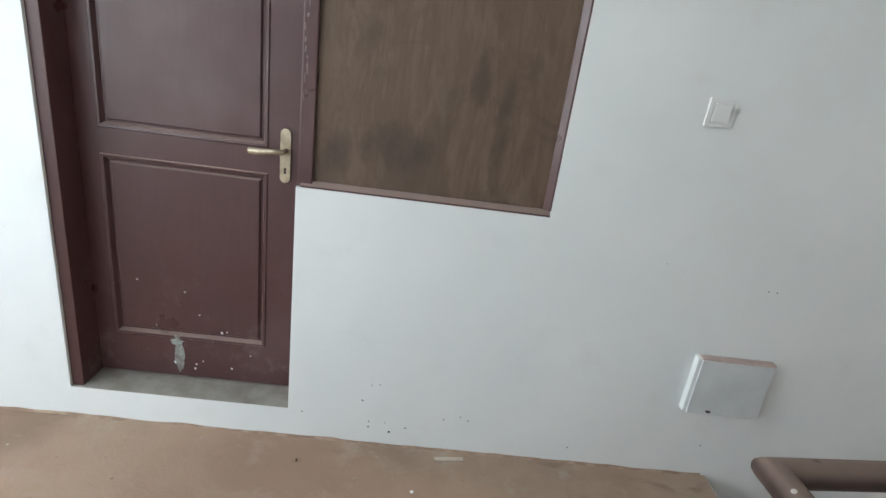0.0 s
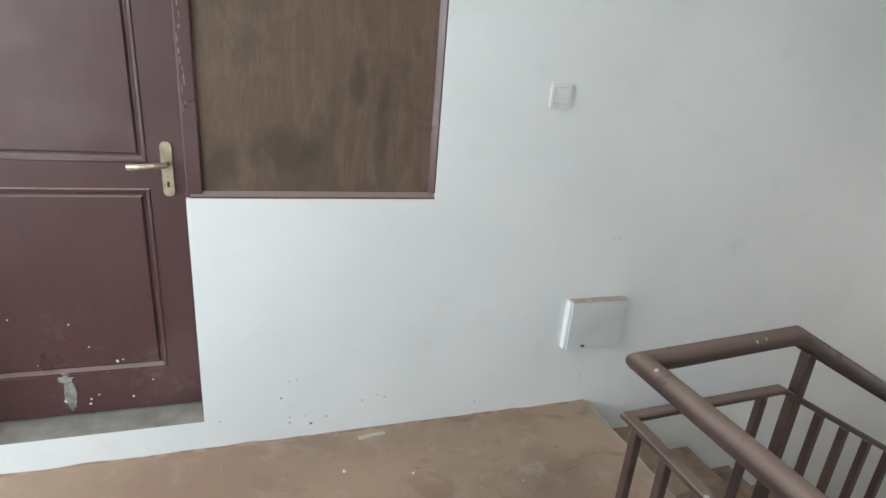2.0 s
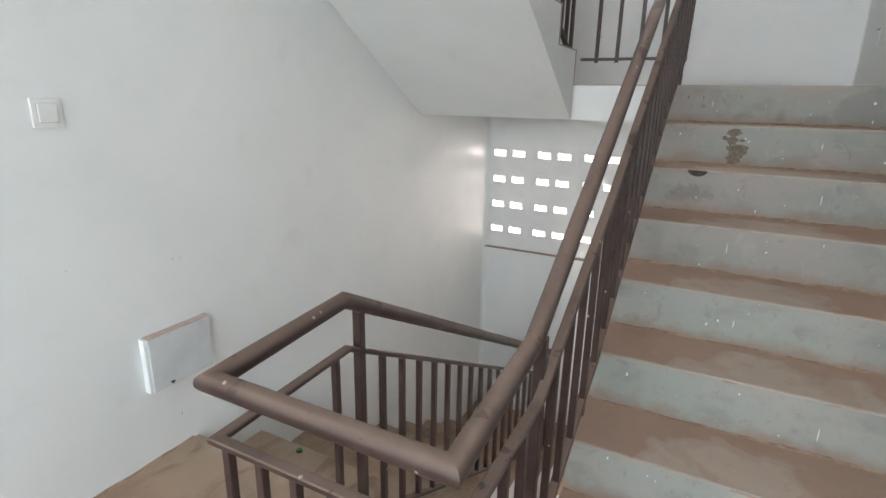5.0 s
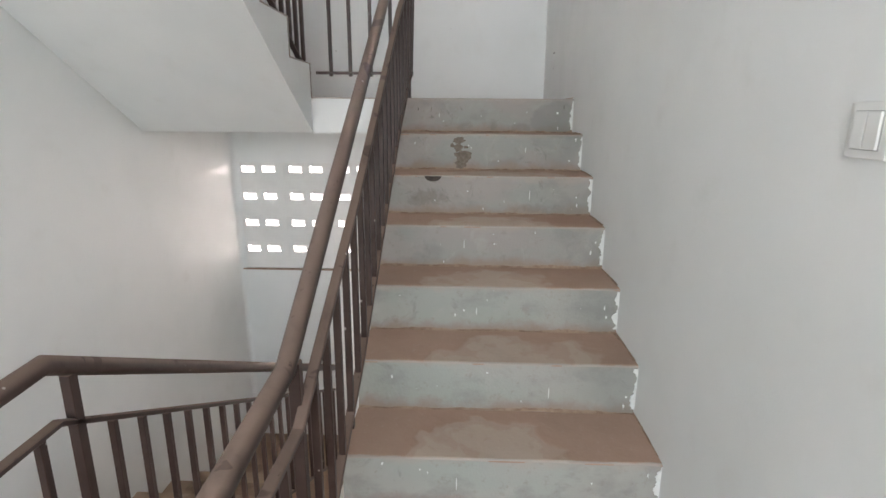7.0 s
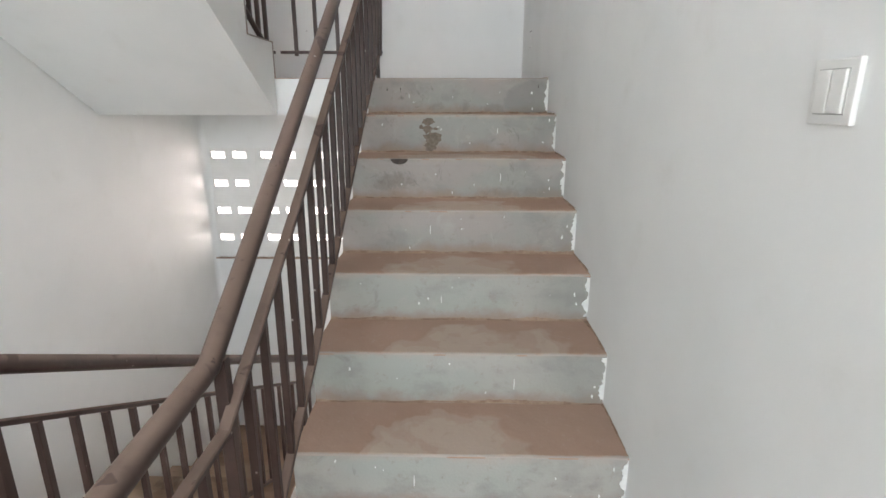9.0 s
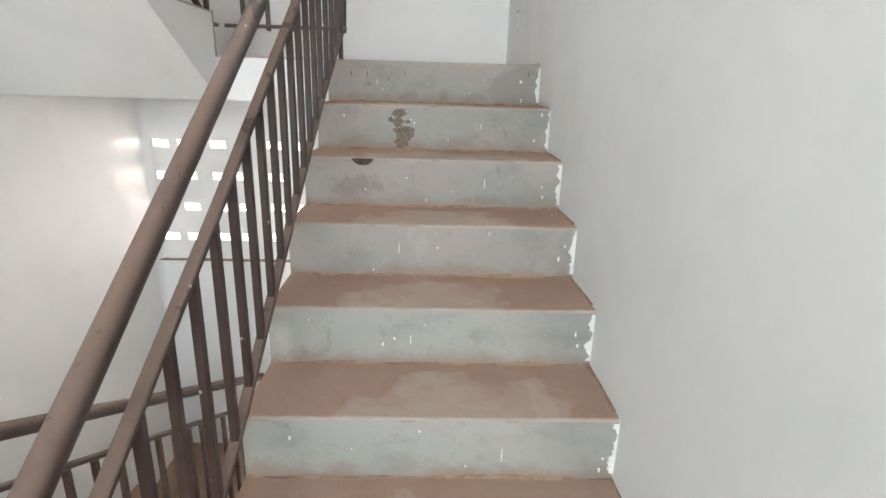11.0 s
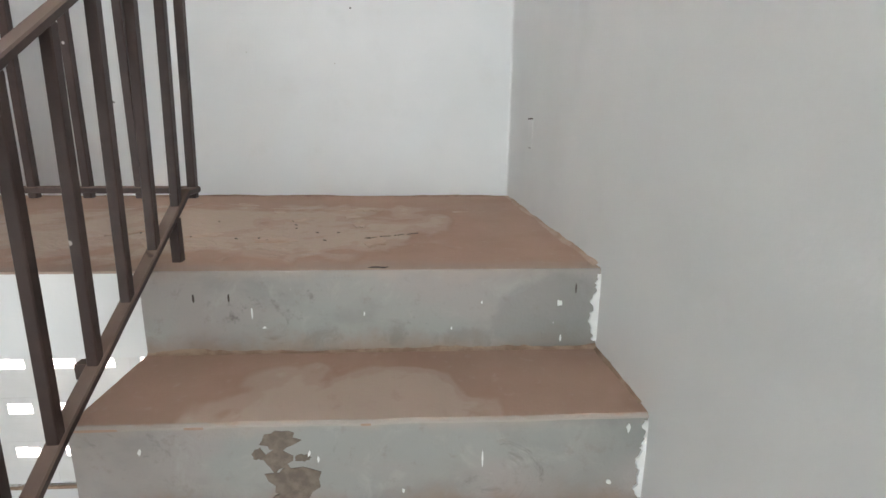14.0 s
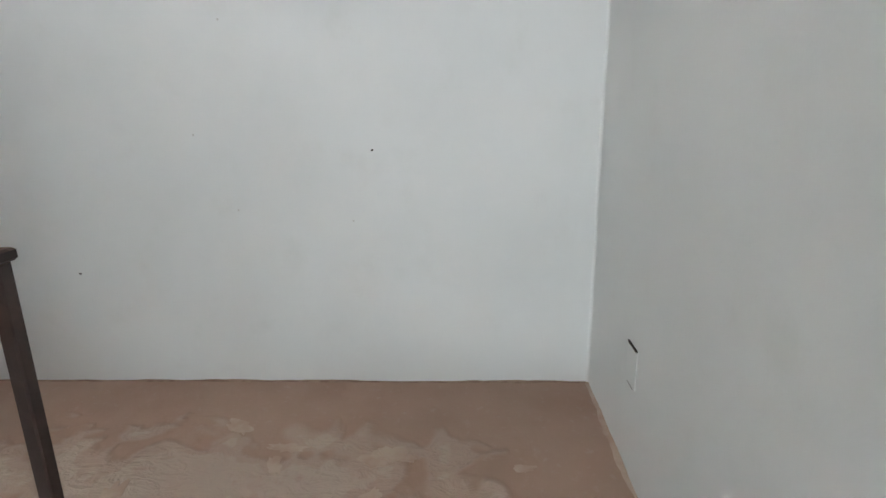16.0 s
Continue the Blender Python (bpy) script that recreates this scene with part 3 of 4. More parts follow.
LX = -2.578


def railing():
    rail = new("stair_railing", None)
    rail.location = (LX, YR, 0)
    tagged(rail, "dusty brown painted steel railing with round handrail", "railing")
    inv = Matrix.Translation((-LX, -YR, 0))

    def put(name, bm, label="", smooth=False):
        bm.transform(inv)
        return part(name, bm, BROWN, rail, label, smooth)

    up = lambda x: UP + (x / T) * R                 # nosing line of the flight up
    down = lambda x: -(x - DX) / TD * R             # nosing line of the flight down
    kx = (HZ - HR - UP) * T / R                     # where the handrail turns level
    mx = (MZ - MID - UP) * T / R
    kd, md = DX - (HZ - HR) * TD / R, DX - (MZ - MID) * TD / R
    kd, md = min(kd, -2.0), min(md, -2.0)
    xe, dend, yt = 0.2, 0.45, 0.955
    c1 = (LX, 1.545)
    hand = [(xe, 1.535, UP + 0.885), (xe, yt + 0.052, UP + 0.885), (0.19, yt + 0.052, UP + 0.885), (kx, 1.030, HZ), (LX, 1.0, HZ), (*c1, HZ), (-2.09, YD, HZ), (dend, YD, -0.435)]
    bm = bmesh.new()
    sweep(bm, hand, round_profile(0.0238))
    put("handrail", bm, "thick round handrail, dust on top", True)
    mid = [(xe, 1.535, UP + MZ), (xe, yt - 0.018, UP + MZ), (0.15, yt - 0.018, UP + MZ), (-0.35, 0.966, up(-0.35) + MID), (-1.5, 0.981, up(-1.5) + MID), (mx, 1.000, MZ), (LX, YR, MZ), (*c1, MZ), (-2.08, YD, MZ - 0.02), (dend, YD, -0.62)]
    bm = bmesh.new()
    sweep(bm, mid, flat_profile(0.028, 0.016))
    put("mid_rail", bm)
    low_up = [(xe, 1.535, UP + 0.15), (xe, yt, UP + 0.15), (0.15, yt, UP + 0.15), (-0.35, 0.970, up(-0.35) + LOWB), (-1.5, 0.981, up(-1.5) + LOWB), (-2.02, 1.000, up(-2.02) + LOWB), (-2.10, YR, 0.10), (LX, YR, 0.10), (*c1, 0.10), (-2.08, YD, 0.10), (dend, YD, down(dend) + LOWB)]
    bm = bmesh.new()
    sweep(bm, low_up, flat_profile(0.028, 0.016))
    put("bottom_rail", bm)

    def across(path, x):
        for a, b in zip(path, path[1:]):
            lo, hi = sorted((a[0], b[0]))
            if lo - 1e-6 <= x <= hi + 1e-6 and hi - lo > 1e-6:
                return a[1] + (x - a[0]) / (b[0] - a[0]) * (b[1] - a[1])
        return path[0][1]

    def height(path, s, axis):
        for a, b in zip(path, path[1:]):
            lo, hi = sorted((a[axis], b[axis]))
            if lo - 1e-6 <= s <= hi + 1e-6 and abs(a[axis] - b[axis]) > 1e-6:
                k = (s - a[axis]) / (b[axis] - a[axis])
                return a[2] + k * (b[2] - a[2])
        return None

    s = 0.020
    # up the flight; one post carries the handrail where it starts to climb
    px = kx + 0.03
    bm = bmesh.new()
    bar_between(bm, px, across(hand[1:5], px) - 0.012, 0, height(hand[1:5], px, 0) - 0.012, 0.028)
    soften(bm, 0.002, 1)
    put("post", bm)
    for n in range(24):
        x = -0.011 - 21 * 0.1164 + n * 0.1164
        if not LX + 0.05 < x < 0.14 or abs(x - px) < 0.05:
            continue
        bm = bmesh.new()
        foot = across(low_up[1:8], x)
        bar_between(bm, x, foot, height(low_up[1:8], x, 0), height(mid[1:7], x, 0) - 0.006, s, across(mid[1:7], x) - foot)
        soften(bm, 0.002, 1)
        put("baluster", bm)
    for bx in (-0.235, -1.66):
        bz = up(bx) + LOWB
        put("bracket", boxes(((bx - 0.012, 0.972, bz - 0.035), (bx + 0.012, 1.002, bz - 0.006)), bevel=0.002), "small steel fixing tab")
    bm = boxes(((0.073, yt - 0.01, UP), (0.097, yt + 0.01, UP + 0.10)), bevel=0.002)
    put("foot_post", bm)
    # level side over the well, both ends
    for xx, base, ys in ((LX, 0.0, [YR, 1.060, 1.150, 1.240, 1.330, 1.420, 1.512]), (xe, UP, [0.955, 1.077, 1.199, 1.325, 1.444])):
        for k, y in enumerate(ys):
            bm = bmesh.new()
            corner = xx == LX and k in (0, 6)
            bar_between(bm, xx, y, base if corner else base + 0.13, base + MZ - 0.008, s, -0.017 if xx == xe and k == 0 else 0.0)
            soften(bm, 0.002, 1)
            put("baluster", bm)
    # down the flight
    x = -2.145
    while x < dend:
        post = abs(x + 2.023) < 0.05
        z1 = height(hand[5:], x, 0) - 0.02 if post else height(mid[7:], x, 0) - 0.006
        z0 = height(low_up[8:], x, 0)
        bm = bmesh.new()
        bar_between(bm, x, across(mid[7:], x), 0 if post else z0, z1, 0.028 if post else s)
        soften(bm, 0.002, 1)
        put("post" if post else "baluster", bm)
        x += 0.122
    return rail


railing()


def next_railing():
    """The railing of the flight that climbs on from the half landing."""
    y = YB + 0.03
    rail = new("upper_stair_railing", None)
    rail.location = (0.2, y, UP)
    tagged(rail, "dark brown steel railing of the upper flight", "railing")
    inv = Matrix.Translation((-0.2, -y, -UP))
    line = lambda x: UP + R - x / TN * R
    x1 = -2.4

    def put(name, bm, smooth=False):
        bm.transform(inv)
        part(name, bm, BROWN, rail, "", smooth)

    for name, h, level, prof, sm in (("handrail", HR, 0.90, round_profile(0.0255), True), ("mid_rail", MID, MZ, flat_profile(0.028, 0.016), False), ("bottom_rail", 0.06, 0.15, flat_profile(0.028, 0.016), False)):
        bm = bmesh.new()
        sweep(bm, [(0.2, y + 0.036, UP + level), (0.12, y + 0.036, UP + level), (x1, y + 0.036, line(x1) + h)], prof)
        put(name, bm, sm)
    x = 0.1
    while x > x1:
        bm = bmesh.new()
        bar_between(bm, x, y + 0.036, line(min(x, 0)) + 0.03 if x < 0.02 else UP + 0.15, line(x) + MID, 0.02)
        put("baluster", bm)
        x -= 0.117


next_railing()


# ---- the door with its side panel ----
def door_set():
    d = new("door_1", None)
    d.location = (DL, W, SILL)
    tagged(d, "closed maroon panelled wooden door with boarded sidelight", "door", "", "structure")
    inv = Matrix.Translation((-DL, -W, -SILL))

    def put(name, bm, m, label="", parent=d):
        bm.transform(inv)
        return part(name, bm, m, parent, label)

    yf = W + 0.012        # face of the frame
    yl = W + 0.12         # face of the leaf
    LLx, LRx = DL + 0.043, DR - 0.008
    put("frame_post", boxes(((DL, yf, SILL), (DL + 0.04, W + 0.19, HEAD)), bevel=0.004), DOOR)
    put("frame_post", boxes(((DR + 0.002, W + 0.012, PZ), (DR + 0.048, W + 0.19, HEAD)), bevel=0.005), DOOR, "scuffed maroon mullion")
    scuff = bmesh.new()
    srng = random.Random(8)
    for k in range(26):
        blob(scuff, (DR + 0.008 + srng.uniform(0, 0.012), W + 0.012, 1.24 + k * 0.03 + srng.uniform(-0.01, 0.01)), (1, 0, 0), (0, 0, 1), (0, -1, 0), srng.uniform(0.001, 0.004), srng.uniform(0.006, 0.02), 0.0005, 9, 0.4, srng)
    put("worn_paint", scuff, WORN, "pale worn paint on the mullion edge")
    put("frame_edge", boxes(((DR - 0.012, W + 0.06, SILL), (DR, W + 0.19, PZ)), bevel=0.003), DOOR)
    put("frame_head", boxes(((DL, yf, HEAD - 0.05), (PR, W + 0.19, HEAD)), bevel=0.004), DOOR)
    put("threshold", boxes(((DL, W + 0.002, SILL - 0.02), (DR, W + 0.19, SILL + 0.002))), THRESH, "worn cement threshold")
    # sidelight frame: bevelled battens round a plywood sheet
    bm = bmesh.new()
    x0, x1 = DR + 0.048, PR
    prism(bm, [(W + 0.004, PZ), (W + 0.004, PZ + 0.006), (W + 0.022, PZ + 0.020), (W + 0.1, PZ + 0.020), (W + 0.1, PZ)], 0, DR + 0.012, x1)
    put("sill_batten", bm, DOOR)
    bm = bmesh.new()
    prism(bm, [(x1, W + 0.004), (x1 - 0.006, W + 0.004), (x1 - 0.023, W + 0.022), (x1 - 0.023, W + 0.1), (x1, W + 0.1)], 2, PZ + 0.0205, HEAD - 0.05)
    put("side_batten", bm, DOOR)
    put("plywood_sheet", boxes(((x0, W + 0.026, PZ + 0.020), (x1 - 0.023, W + 0.04, HEAD - 0.05))), PLY, "stained brown plywood sheet")
    # leaf: stiles, rails and raised panels
    z0, z1 = SILL + 0.012, HEAD - 0.055
    pl, pr = -4.250, -3.694
    leaf = put("leaf", boxes(((LLx, yl, z0), (pl, yl + 0.04, z1)), ((pr, yl, z0), (LRx, yl + 0.04, z1)), ((pl, yl, z0), (pr, yl + 0.04, 0.295)),
                             ((pl, yl, 0.972), (pr, yl + 0.04, 1.056)), ((pl, yl, z1 - 0.12), (pr, yl + 0.04, z1))), DOOR, "maroon door leaf, scratched at the foot")
    for lo, hi in ((0.295, 0.972), (1.056, z1 - 0.12)):
        bm = bmesh.new()
        # moulded slope down to a groove, then the raised field
        def ring(i, y):
            return [bm.verts.new(p) for p in ((pl + i, y, lo + i), (pr - i, y, lo + i), (pr - i, y, hi - i), (pl + i, y, hi - i))]
        rings = [ring(0, yl), ring(0.004, yl - 0.004), ring(0.012, yl - 0.003), ring(0.02, yl + 0.014), ring(0.026, yl + 0.014), ring(0.032, yl + 0.006)]
        for a, b in zip(rings, rings[1:]):
            for k in range(4):
                bm.faces.new((a[k], a[(k + 1) % 4], b[(k + 1) % 4], b[k]))
        bm.faces.new(rings[-1])
        put("panel", bm, DOOR, "raised panel with moulded edge", leaf)
    # lever handle on a long plate
    bm = bmesh.new()
    px, pz = -3.637, 1.038
    outline = [(px + 0.017 * math.cos(a), pz + 0.074 + 0.017 * math.sin(a)) for a in [math.pi * k / 8 for k in range(9)]]
    outline += [(px - 0.017 * math.cos(a), pz - 0.074 - 0.017 * math.sin(a)) for a in [math.pi * k / 8 for k in range(9)]]
    prism(bm, [(a, b) for a, b in outline], 1, yl - 0.007, yl + 0.002)
    plate = put("handle_plate", bm, BRASS, "worn pale metal handle plate", leaf)
    bm = bmesh.new()
    sweep(bm, [(px, yl - 0.005, pz + 0.018), (px, yl - 0.045, pz + 0.018), (px - 0.03, yl - 0.05, pz + 0.018), (px - 0.07, yl - 0.05, pz + 0.014), (px - 0.108, yl - 0.046, pz + 0.013)],
          [(0.009 * math.cos(a), 0.009 * math.sin(a)) for a in [math.pi * k / 5 for k in range(10)]])
    for v in bm.verts:
        k = min(1, max(0, (px - 0.02 - v.co.x) / 0.08))
        v.co.z = pz + 0.016 + (v.co.z - pz - 0.016) * (1 + 0.35 * k)
    put("lever", bm, BRASS, "worn lever handle", plate)
    bm = boxes(((px - 0.004, yl - 0.0085, pz - 0.06), (px + 0.004, yl - 0.005, pz - 0.04)))
    put("keyhole", bm, DARK, "", plate)
    bm = bmesh.new()
    rng = random.Random(5)
    blob(bm, (-4.018, yl, 0.212), (1, 0, 0), (0, 0, 1), (0, -1, 0), 0.019, 0.058, 0.0006, 26, 0.16, rng)
    blob(bm, (-4.024, yl, 0.280), (1, 0, 0), (0, 0, 1), (0, -1, 0), 0.024, 0.013, 0.0005, 18, 0.3, rng)
    blob(bm, (-4.020, yl - 0.004, 0.306), (1, 0, 0), (0, 0, 1), (0, -1, 0), 0.013, 0.007, 0.0005, 14, 0.3, rng)
    put("filler_patch", bm, FILLER, "pale filler patch", leaf)
    bm = bmesh.new()
    for x, z, r in ((-4.16, 0.52, 0.004), (-3.99, 0.49, 0.004), (-3.94, 0.40, 0.004), (-4.10, 0.34, 0.003), (-3.86, 0.335, 0.008), (-4.035, 0.19, 0.007), (-3.955, 0.19, 0.006), (-3.93, 0.205, 0.004), (-3.82, 0.185, 0.006), (-3.84, 0.34, 0.004), (-3.75, 0.25, 0.004), (-3.96, 0.17, 0.006)):
        blob(bm, (x, yl + (0.006 if z > 0.32 else 0), z), (1, 0, 0), (0, 0, 1), (0, -1, 0), r * 0.7, r * 0.7, 0.001, 8, 0.35, rng)
    put("paint_drops", bm, CLEAN, "", leaf)


door_set()


# ---- fittings on the walls ----
def switch(name, x, y, z, face, size=0.086, gangs=1, label="white square light switch on the wall"):
    """face: +1 looks along +y, -1 along -y."""
    s = new(name, None)
    s.location = (x, y, z)
    tagged(s, label, "switch")
    h = size / 2
    f = lambda a: face * a

    def plate(dx0, dx1, z0, z1, d0, d1, bev):
        lo, hi = sorted((f(d0), f(d1)))
        return boxes(((dx0, lo, z0), (dx1, hi, z1)), bevel=bev)

    part("plate", plate(-h, h, -h, h, 0, 0.009, 0.003), PLASTIC, s)
    w = (size - 0.03) / gangs
    for k in range(gangs):
        a = -h + 0.015 + k * w
        part("rocker", plate(a + 0.001, a + w - 0.001, -h + 0.015, h - 0.015, 0.009, 0.014, 0.002), PLASTIC, s)
    # grey inset paints the shaded line round the rockers
    part("shadow_gap", plate(-h + 0.0135, h - 0.0135, -h + 0.0135, h - 0.0135, 0.0085, 0.0097, 0), GAP, s)
    return s


switch("light_switch", -2.297, W, 1.36, -1)
switch("light_switch", -2.292, 0, 1.41, 1, 0.088, 2, "white double light switch beside the stairs")


def blank_cover():
    b = new("wall_cover", None)
    b.location = (-1.985, W, 0.42)
    tagged(b, "square grey-white cover box with chipped pinkish edges", "junction box")
    part("body", boxes(((-0.141, -0.030, -0.113), (0.145, 0, 0.113)), bevel=0.004), WHITE, b)
    part("lid", boxes(((-0.128, -0.038, -0.112), (0.140, -0.0305, 0.108)), bevel=0.003), COVER, b, "grey lid")
    part("edge_strip", boxes(((-0.13, -0.035, 0.1085), (0.142, -0.006, 0.117)), bevel=0.002), PINK, b, "pinkish bare top edge")
    bm = bmesh.new()
    blob(bm, (-0.05, -0.038, -0.100), (1, 0, 0), (0, 0, 1), (0, -1, 0), 0.012, 0.006, 0.001, 9, 0.4, random.Random(3))
    part("dirt", bm, DARK, b)


blank_cover()


def socket_blank():
    b = new("blank_plate", None)
    b.location = (0.78, 0, 1.80)
    tagged(b, "painted-over blank outlet plate with a dark slit", "outlet plate")
    part("plate", boxes(((-0.035, 0, -0.048), (0.035, 0.0025, 0.048)), bevel=0.001), WHITE, b)
    part("slit", boxes(((-0.03, 0, 0.0485), (0.033, 0.004, 0.053))), DARK, b)
    part("slit", boxes(((-0.02, 0, -0.052), (0.02, 0.003, -0.0485))), GAP, b)


socket_blank()

# ---- dirt, stains and small things ----
rng = random.Random(11)


def ragged_strip(a, b, normal, width, height, steps, material, parent, name="joint_dirt"):
    """An uneven fillet of dirt where a floor meets a wall."""
    a, b, n = Vector(a), Vector(b), Vector(normal)
    bm = bmesh.new()
    prev = None
    for i in range(steps + 1):
        p = a.lerp(b, i / steps)
        w, h = width * (0.8 + 0.9 * noise.noise(p * 9.0)) * rng.uniform(0.75, 1.2), height * (0.8 + 0.9 * noise.noise(p * 7.0 + n)) * rng.uniform(0.75, 1.2)
        cur = [bm.verts.new(p - Vector((0, 0, 0.002))), bm.verts.new(p + n * w), bm.verts.new(p + n * w * 0.35 + Vector((0, 0, h * 0.5))), bm.verts.new(p + Vector((0, 0, h)))]
        if prev:
            for k in range(3):
                bm.faces.new((prev[k], cur[k], cur[k + 1], prev[k + 1]))
        prev = cur
    return part(name, bm, material, parent)


ragged_strip((WEST, W, 0), (DX - 0.02, W, 0), (0, -1, 0), 0.010, 0.008, 160, DIRT, wall_north)
ragged_strip((0.02, 0, UP), (E, 0, UP), (0, 1, 0), 0.014, 0.008, 60, FLAKE, wall_south)
ragged_strip((E, 0, UP), (E, W, UP), (-1, 0, 0), 0.007, 0.006, 90, DIRT, wall_east)
for i in range(7):
    ragged_strip((-7 * T + i * T + 0.03, 0, (i + 1) * R), (-7 * T + (i + 1) * T - 0.002, 0, (i + 1) * R), (0, 1, 0), 0.009, 0.007, 16, DIRT, up_flight)


def cove(name, x, y, sx, sy, z0, z1, r, parent):
    """Rounded plaster in the corner where two walls meet; sx, sy point into the room."""
    bm = bmesh.new()
    crng = random.Random(21)
    k, rows = 6, max(2, int((z1 - z0) / 0.12))
    prev = None
    for j in range(rows + 1):
        z = z0 + (z1 - z0) * j / rows
        rr = r * crng.uniform(0.8, 1.2)
        cur = []
        for q in range(k + 1):
            a = 0.5 * math.pi * q / k
            cur.append(bm.verts.new((x + sx * (rr * (1 - math.sin(a)) - 0.0008), y + sy * (rr * (1 - math.cos(a)) - 0.0008), z)))
        if prev:
            for q in range(k):
                bm.faces.new((prev[q], prev[q + 1], cur[q + 1], cur[q]))
        prev = cur
    return part(name, bm, WHITE, parent, "", True)


cove("corner_plaster", E, 0, -1, 1, UP, TOP, 0.014, wall_south)
cove("corner_plaster", E, W, -1, -1, -UP, UP - 0.2, 0.05, wall_north)

# dark specks on the far wall
bm = bmesh.new()
for x, z, r in ((-3.30, 0.19, 0.005), (-3.27, 0.10, 0.004), (-3.27, 0.075, 0.005), (-3.21, 0.10, 0.003), (-3.19, 0.06, 0.006), (-3.13, 0.085, 0.004), (-3.27, 0.26, 0.003), (-3.24, 0.265, 0.003), (-3.52, 0.115, 0.003),
                (-2.90, 0.145, 0.004), (-2.93, 0.16, 0.003), (-2.99, 0.14, 0.003), (-1.945, 0.80, 0.003), (-1.915, 0.80, 0.003), (-1.99, 0.14, 0.004), (-2.5, 0.07, 0.004)):
    blob(bm, (x, W, z), (1, 0, 0), (0, 0, 1), (0, -1, 0), r * 0.75, r * 0.75, 0.0006, 8, 0.3, rng)
part("specks", bm, DARK, wall_north, "dark drip specks")
bm = bmesh.new()
for y, z in ((0.666, 2.281), (1.636, 1.905), (0.3, 2.9)):
    blob(bm, (E, y, z), (0, 1, 0), (0, 0, 1), (-1, 0, 0), 0.004, 0.003, 0.001, 8, 0.3, rng)
part("specks", bm, DARK, wall_east)

# ragged wall paint lapping onto the ends of the risers
for i in range(8):
    x, z = -7 * T + i * T, (i + 1) * R
    bm = bmesh.new()
    k = 36
    prev = None
    for j in range(k + 1):
        zz = z - 0.012 - (R - 0.03) * j / k
        w = max(0.001, 0.011 + 0.020 * noise.noise((x * 7, i * 3.1, zz * 26)) + 0.008 * noise.noise((x, i, zz * 110)) + rng.uniform(-0.002, 0.002))
        cur = [bm.verts.new((x - 0.0045, 0.0, zz)), bm.verts.new((x - 0.0045, w, zz)), bm.verts.new((x + 0.001, w + 0.001, zz))]
        if prev:
            for q in range(2):
                bm.faces.new((prev[q], cur[q], cur[q + 1], prev[q + 1]))
        prev = cur
    for _ in range(2):
        blob(bm, (x - 0.003, rng.uniform(0.03, 0.09), z - rng.uniform(0.02, R - 0.02)), (0, 1, 0), (0, 0, 1), (-1, 0, 0), rng.uniform(0.002, 0.006), rng.uniform(0.003, 0.010), 0.001, 8, 0.4, rng)
    for _ in range(4):
        blob(bm, (x - 0.003, rng.uniform(0.1, 0.9), z - rng.uniform(0.02, R - 0.02)), (0, 1, 0), (0, 0, 1), (-1, 0, 0), rng.uniform(0.0015, 0.004), rng.uniform(0.002, 0.007), 0.001, 7, 0.4, rng)
    part("paint_smear", bm, CLEAN, up_flight, "white paint lapped onto the riser end")

for i in range(1, 8):
    ragged_strip((-7 * T + i * T - 0.003, 0.0, i * R), (-7 * T + i * T - 0.003, YA, i * R), (-1, 0, 0), 0.006, 0.010, 90, DIRT, up_flight)

# loose plaster flakes and a crack on the half landing
for g in range(16):
    bm = bmesh.new()
    a = rng.uniform(0, 2 * math.pi)
    cx, cy = 0.60 + rng.gauss(0, 0.17), 0.80 + rng.gauss(0, 0.28)
    cx, cy = min(max(cx, 0.25), 1.05), min(max(cy, 0.25), 1.5)
    blob(bm, (cx, cy, UP), (math.cos(a), math.sin(a), 0), (-math.sin(a), math.cos(a), 0), (0, 0, 1), rng.uniform(0.02, 0.06), rng.uniform(0.012, 0.032), rng.uniform(0.001, 0.003), 24, 0.32, rng)
    part("plaster_flake", bm, FLAKE, landing_upper)
bm = bmesh.new()
for k in range(15):
    if k % 4 == 3:
        continue
    blob(bm, (0.318 + 0.0046 * k + rng.uniform(-0.006, 0.006), 0.545 - 0.0095 * k, UP + 0.002), (0.45, -0.89, 0), (0.89, 0.45, 0), (0, 0, 1), rng.uniform(0.004, 0.009), rng.uniform(0.0015, 0.0035), 0.001, 9, 0.35, rng)
for k in range(14):
    blob(bm, (rng.uniform(0.25, 0.6), rng.uniform(0.6, 1.3), UP + 0.002), (0.8, 0.6, 0), (-0.6, 0.8, 0), (0, 0, 1), rng.uniform(0.003, 0.010), rng.uniform(0.0015, 0.004), 0.001, 9, 0.35, rng)
part("crack", bm, STAIN, landing_upper)

for i in range(8):
    x, z = -7 * T + i * T, (i + 1) * R
    bm = bmesh.new()
    blob(bm, (x - 0.0025, rng.uniform(0.2, 0.8), z - rng.uniform(0.06, 0.12)), (0, 1, 0), (0, 0, 1), (-1, 0, 0), 0.0015, rng.uniform(0.012, 0.022), 0.0009, 8, 0.2, rng)
    part("paint_run", bm, CLEAN, up_flight)

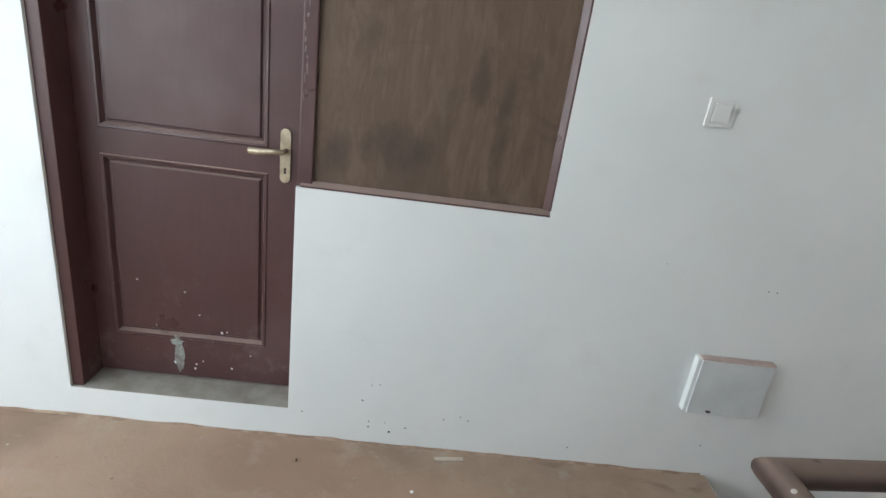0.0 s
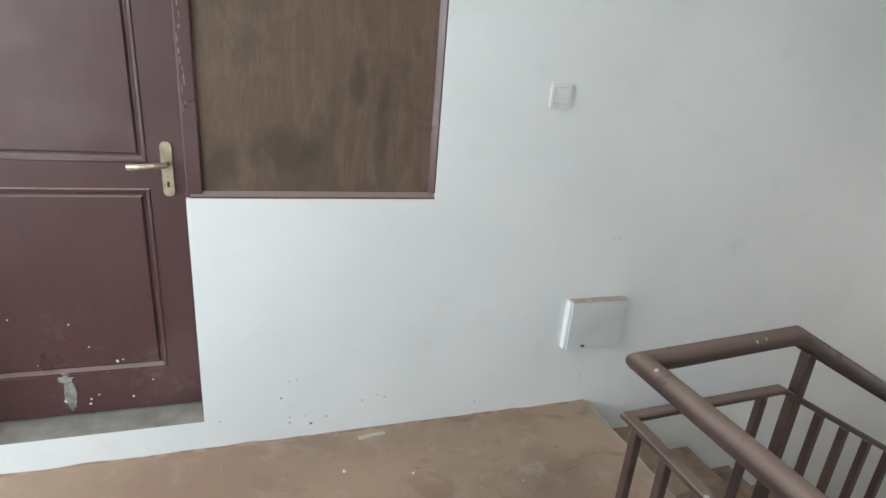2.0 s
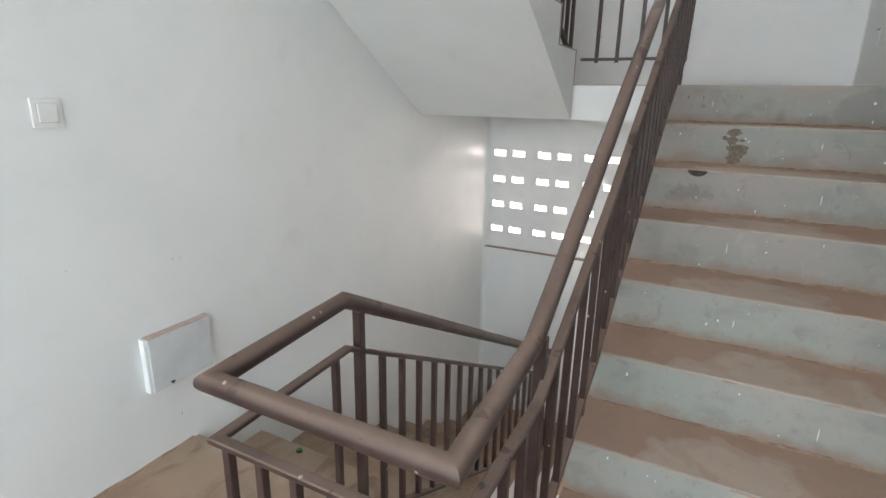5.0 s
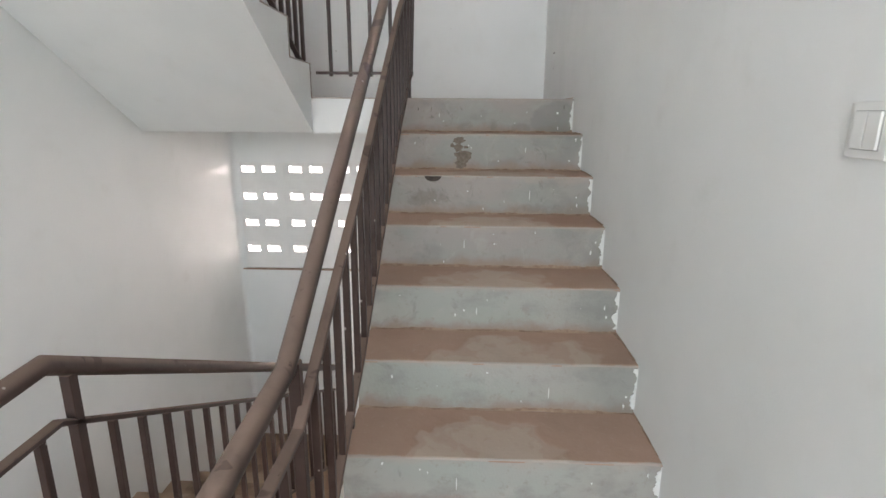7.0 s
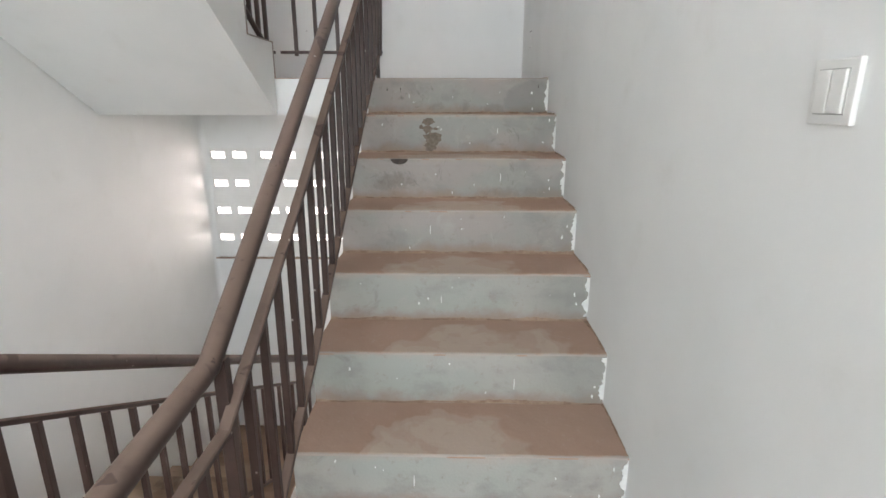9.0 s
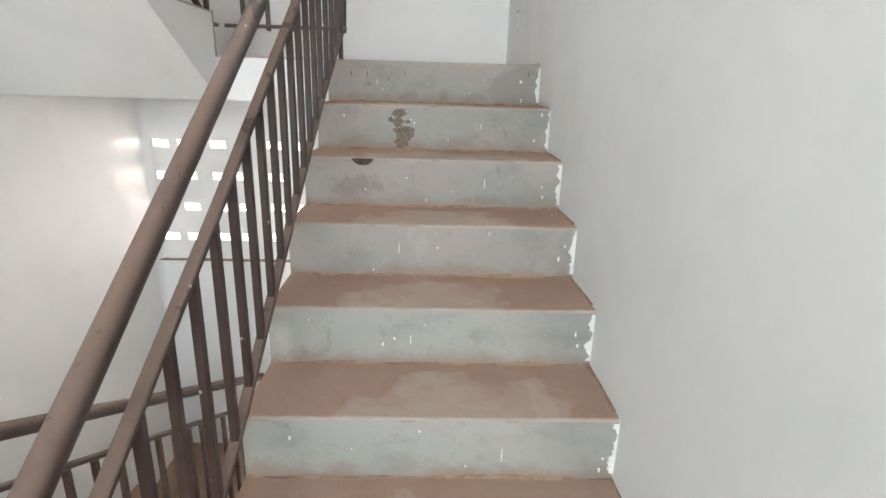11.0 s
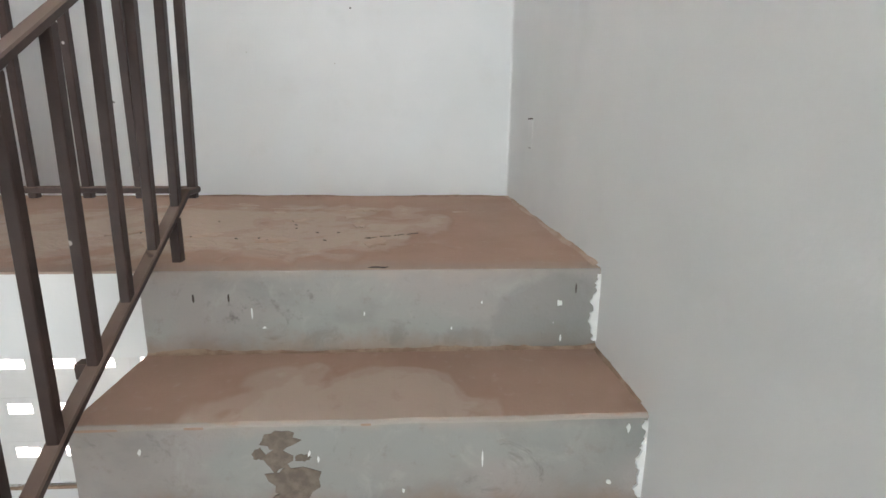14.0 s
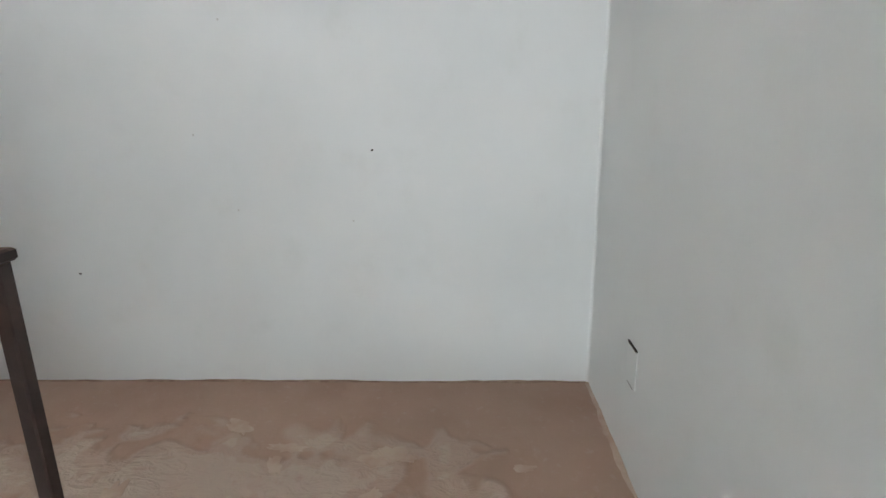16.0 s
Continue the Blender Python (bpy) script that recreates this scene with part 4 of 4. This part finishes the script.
# damp stain, chip and scratches on the upper risers
bm = bmesh.new()
x, z = -T, 7 * R
for y, dz, ru, rv in ((0.655, -0.035, 0.030, 0.018), (0.66, -0.075, 0.024, 0.022), (0.635, -0.115, 0.042, 0.035), (0.64, -0.155, 0.030, 0.028), (0.69, -0.06, 0.010, 0.012), (0.615, -0.07, 0.014, 0.006)):
    blob(bm, (x - 0.002, y, z + dz), (0, 1, 0), (0, 0, 1), (-1, 0, 0), ru, rv, 0.0004 + 0.0003 * abs(dz) / 0.035, 18, 0.3, rng)
part("damp_stain", bm, STAIN, up_flight, "brown damp stain")
bm = bmesh.new()
x, z = -2 * T, 6 * R
# raised dark plate, its colour standing for the shade inside the chip
outline = [(0.82, z - 0.004), (0.737, z - 0.004)] + [(0.7785 - 0.040 * math.cos(a), z - 0.004 - 0.026 * math.sin(a)) for a in [math.pi * k / 9 for k in range(1, 9)]]
prism(bm, outline, 0, x - 0.0085, x + 0.002)
part("chip", bm, DARK, up_flight, "chipped notch under the nose, its shade painted dark")
bm = bmesh.new()
for y, z, h, w in ((0.895, UP - 0.06, 0.010, 0.002), (0.82, UP - 0.06, 0.010, 0.002), (0.055, UP - 0.045, 0.012, 0.0015)):
    blob(bm, (-0.003, y, z), (0, 1, 0), (0, 0, 1), (-1, 0, 0), w, h, 0.001, 8, 0.2, rng)
blob(bm, (0.02, 0.50, UP), (1, 0, 0), (0, 1, 0), (0, 0, 1), 0.006, 0.022, 0.001, 10, 0.4, rng)
part("scratches", bm, DARK, up_flight)

# loose bits
sliver = tagged(part("wood_sliver", boxes(((-0.055, -0.009, 0), (0.055, 0.009, 0.006)), bevel=0.002), TAPE), "pale wood sliver lying on the landing floor", "wood scrap")
sliver.matrix_world = pose(-2.955, W - 0.05, 0.0, 0, 0, 6)
bm = bmesh.new()
bmesh.ops.create_cone(bm, cap_ends=True, segments=20, radius1=0.016, radius2=0.014, depth=0.012, matrix=Matrix.Translation((0, 0, 0.006)))
soften(bm, 0.0015, 1)
cap = tagged(part("bottle_cap", bm, GREEN), "green plastic bottle cap lying on a step", "bottle cap")
cap.location = (-1.62, 2.26, -R)

lid_mesh = bmesh.new()
bmesh.ops.create_cone(lid_mesh, cap_ends=True, segments=22, radius1=0.036, radius2=0.033, depth=0.01, matrix=Matrix.Translation((0, 0, 0.005)))
soften(lid_mesh, 0.002, 1)
lid = tagged(part("round_lid", lid_mesh, TAN), "flat round tan lid lying on a step", "lid")
lid.location = (-1.02, 2.27, -3 * R)
scrap = bmesh.new()
prism(scrap, [(-0.05, -0.03), (0.045, -0.034), (0.05, 0.03), (0.01, 0.036), (-0.046, 0.028)], 2, 0.0, 0.002)
paper = tagged(part("paper_scrap", scrap, PAPER), "small white paper scrap lying on the landing floor", "paper")
paper.matrix_world = pose(-2.19, 1.80, 0.0, 0, 0, 12)

for k in range(14):
    crumb = bmesh.new()
    r = rng.uniform(0.004, 0.010)
    bmesh.ops.create_icosphere(crumb, subdivisions=1, radius=r)
    for v in crumb.verts:
        v.co *= rng.uniform(0.7, 1.2)
        v.co.z = max(v.co.z, -r * 0.4) * 0.6
    low = min(v.co.z for v in crumb.verts)
    bmesh.ops.translate(crumb, verts=crumb.verts, vec=(0, 0, -low))
    ob = tagged(part("dirt_crumb", crumb, TAN if k % 3 else PAPER), "small dry dirt crumb on the landing floor", "dirt crumb", "crumbs on the landing")
    ob.location = (rng.uniform(-4.2, -2.75), rng.uniform(1.75, 2.45), 0)
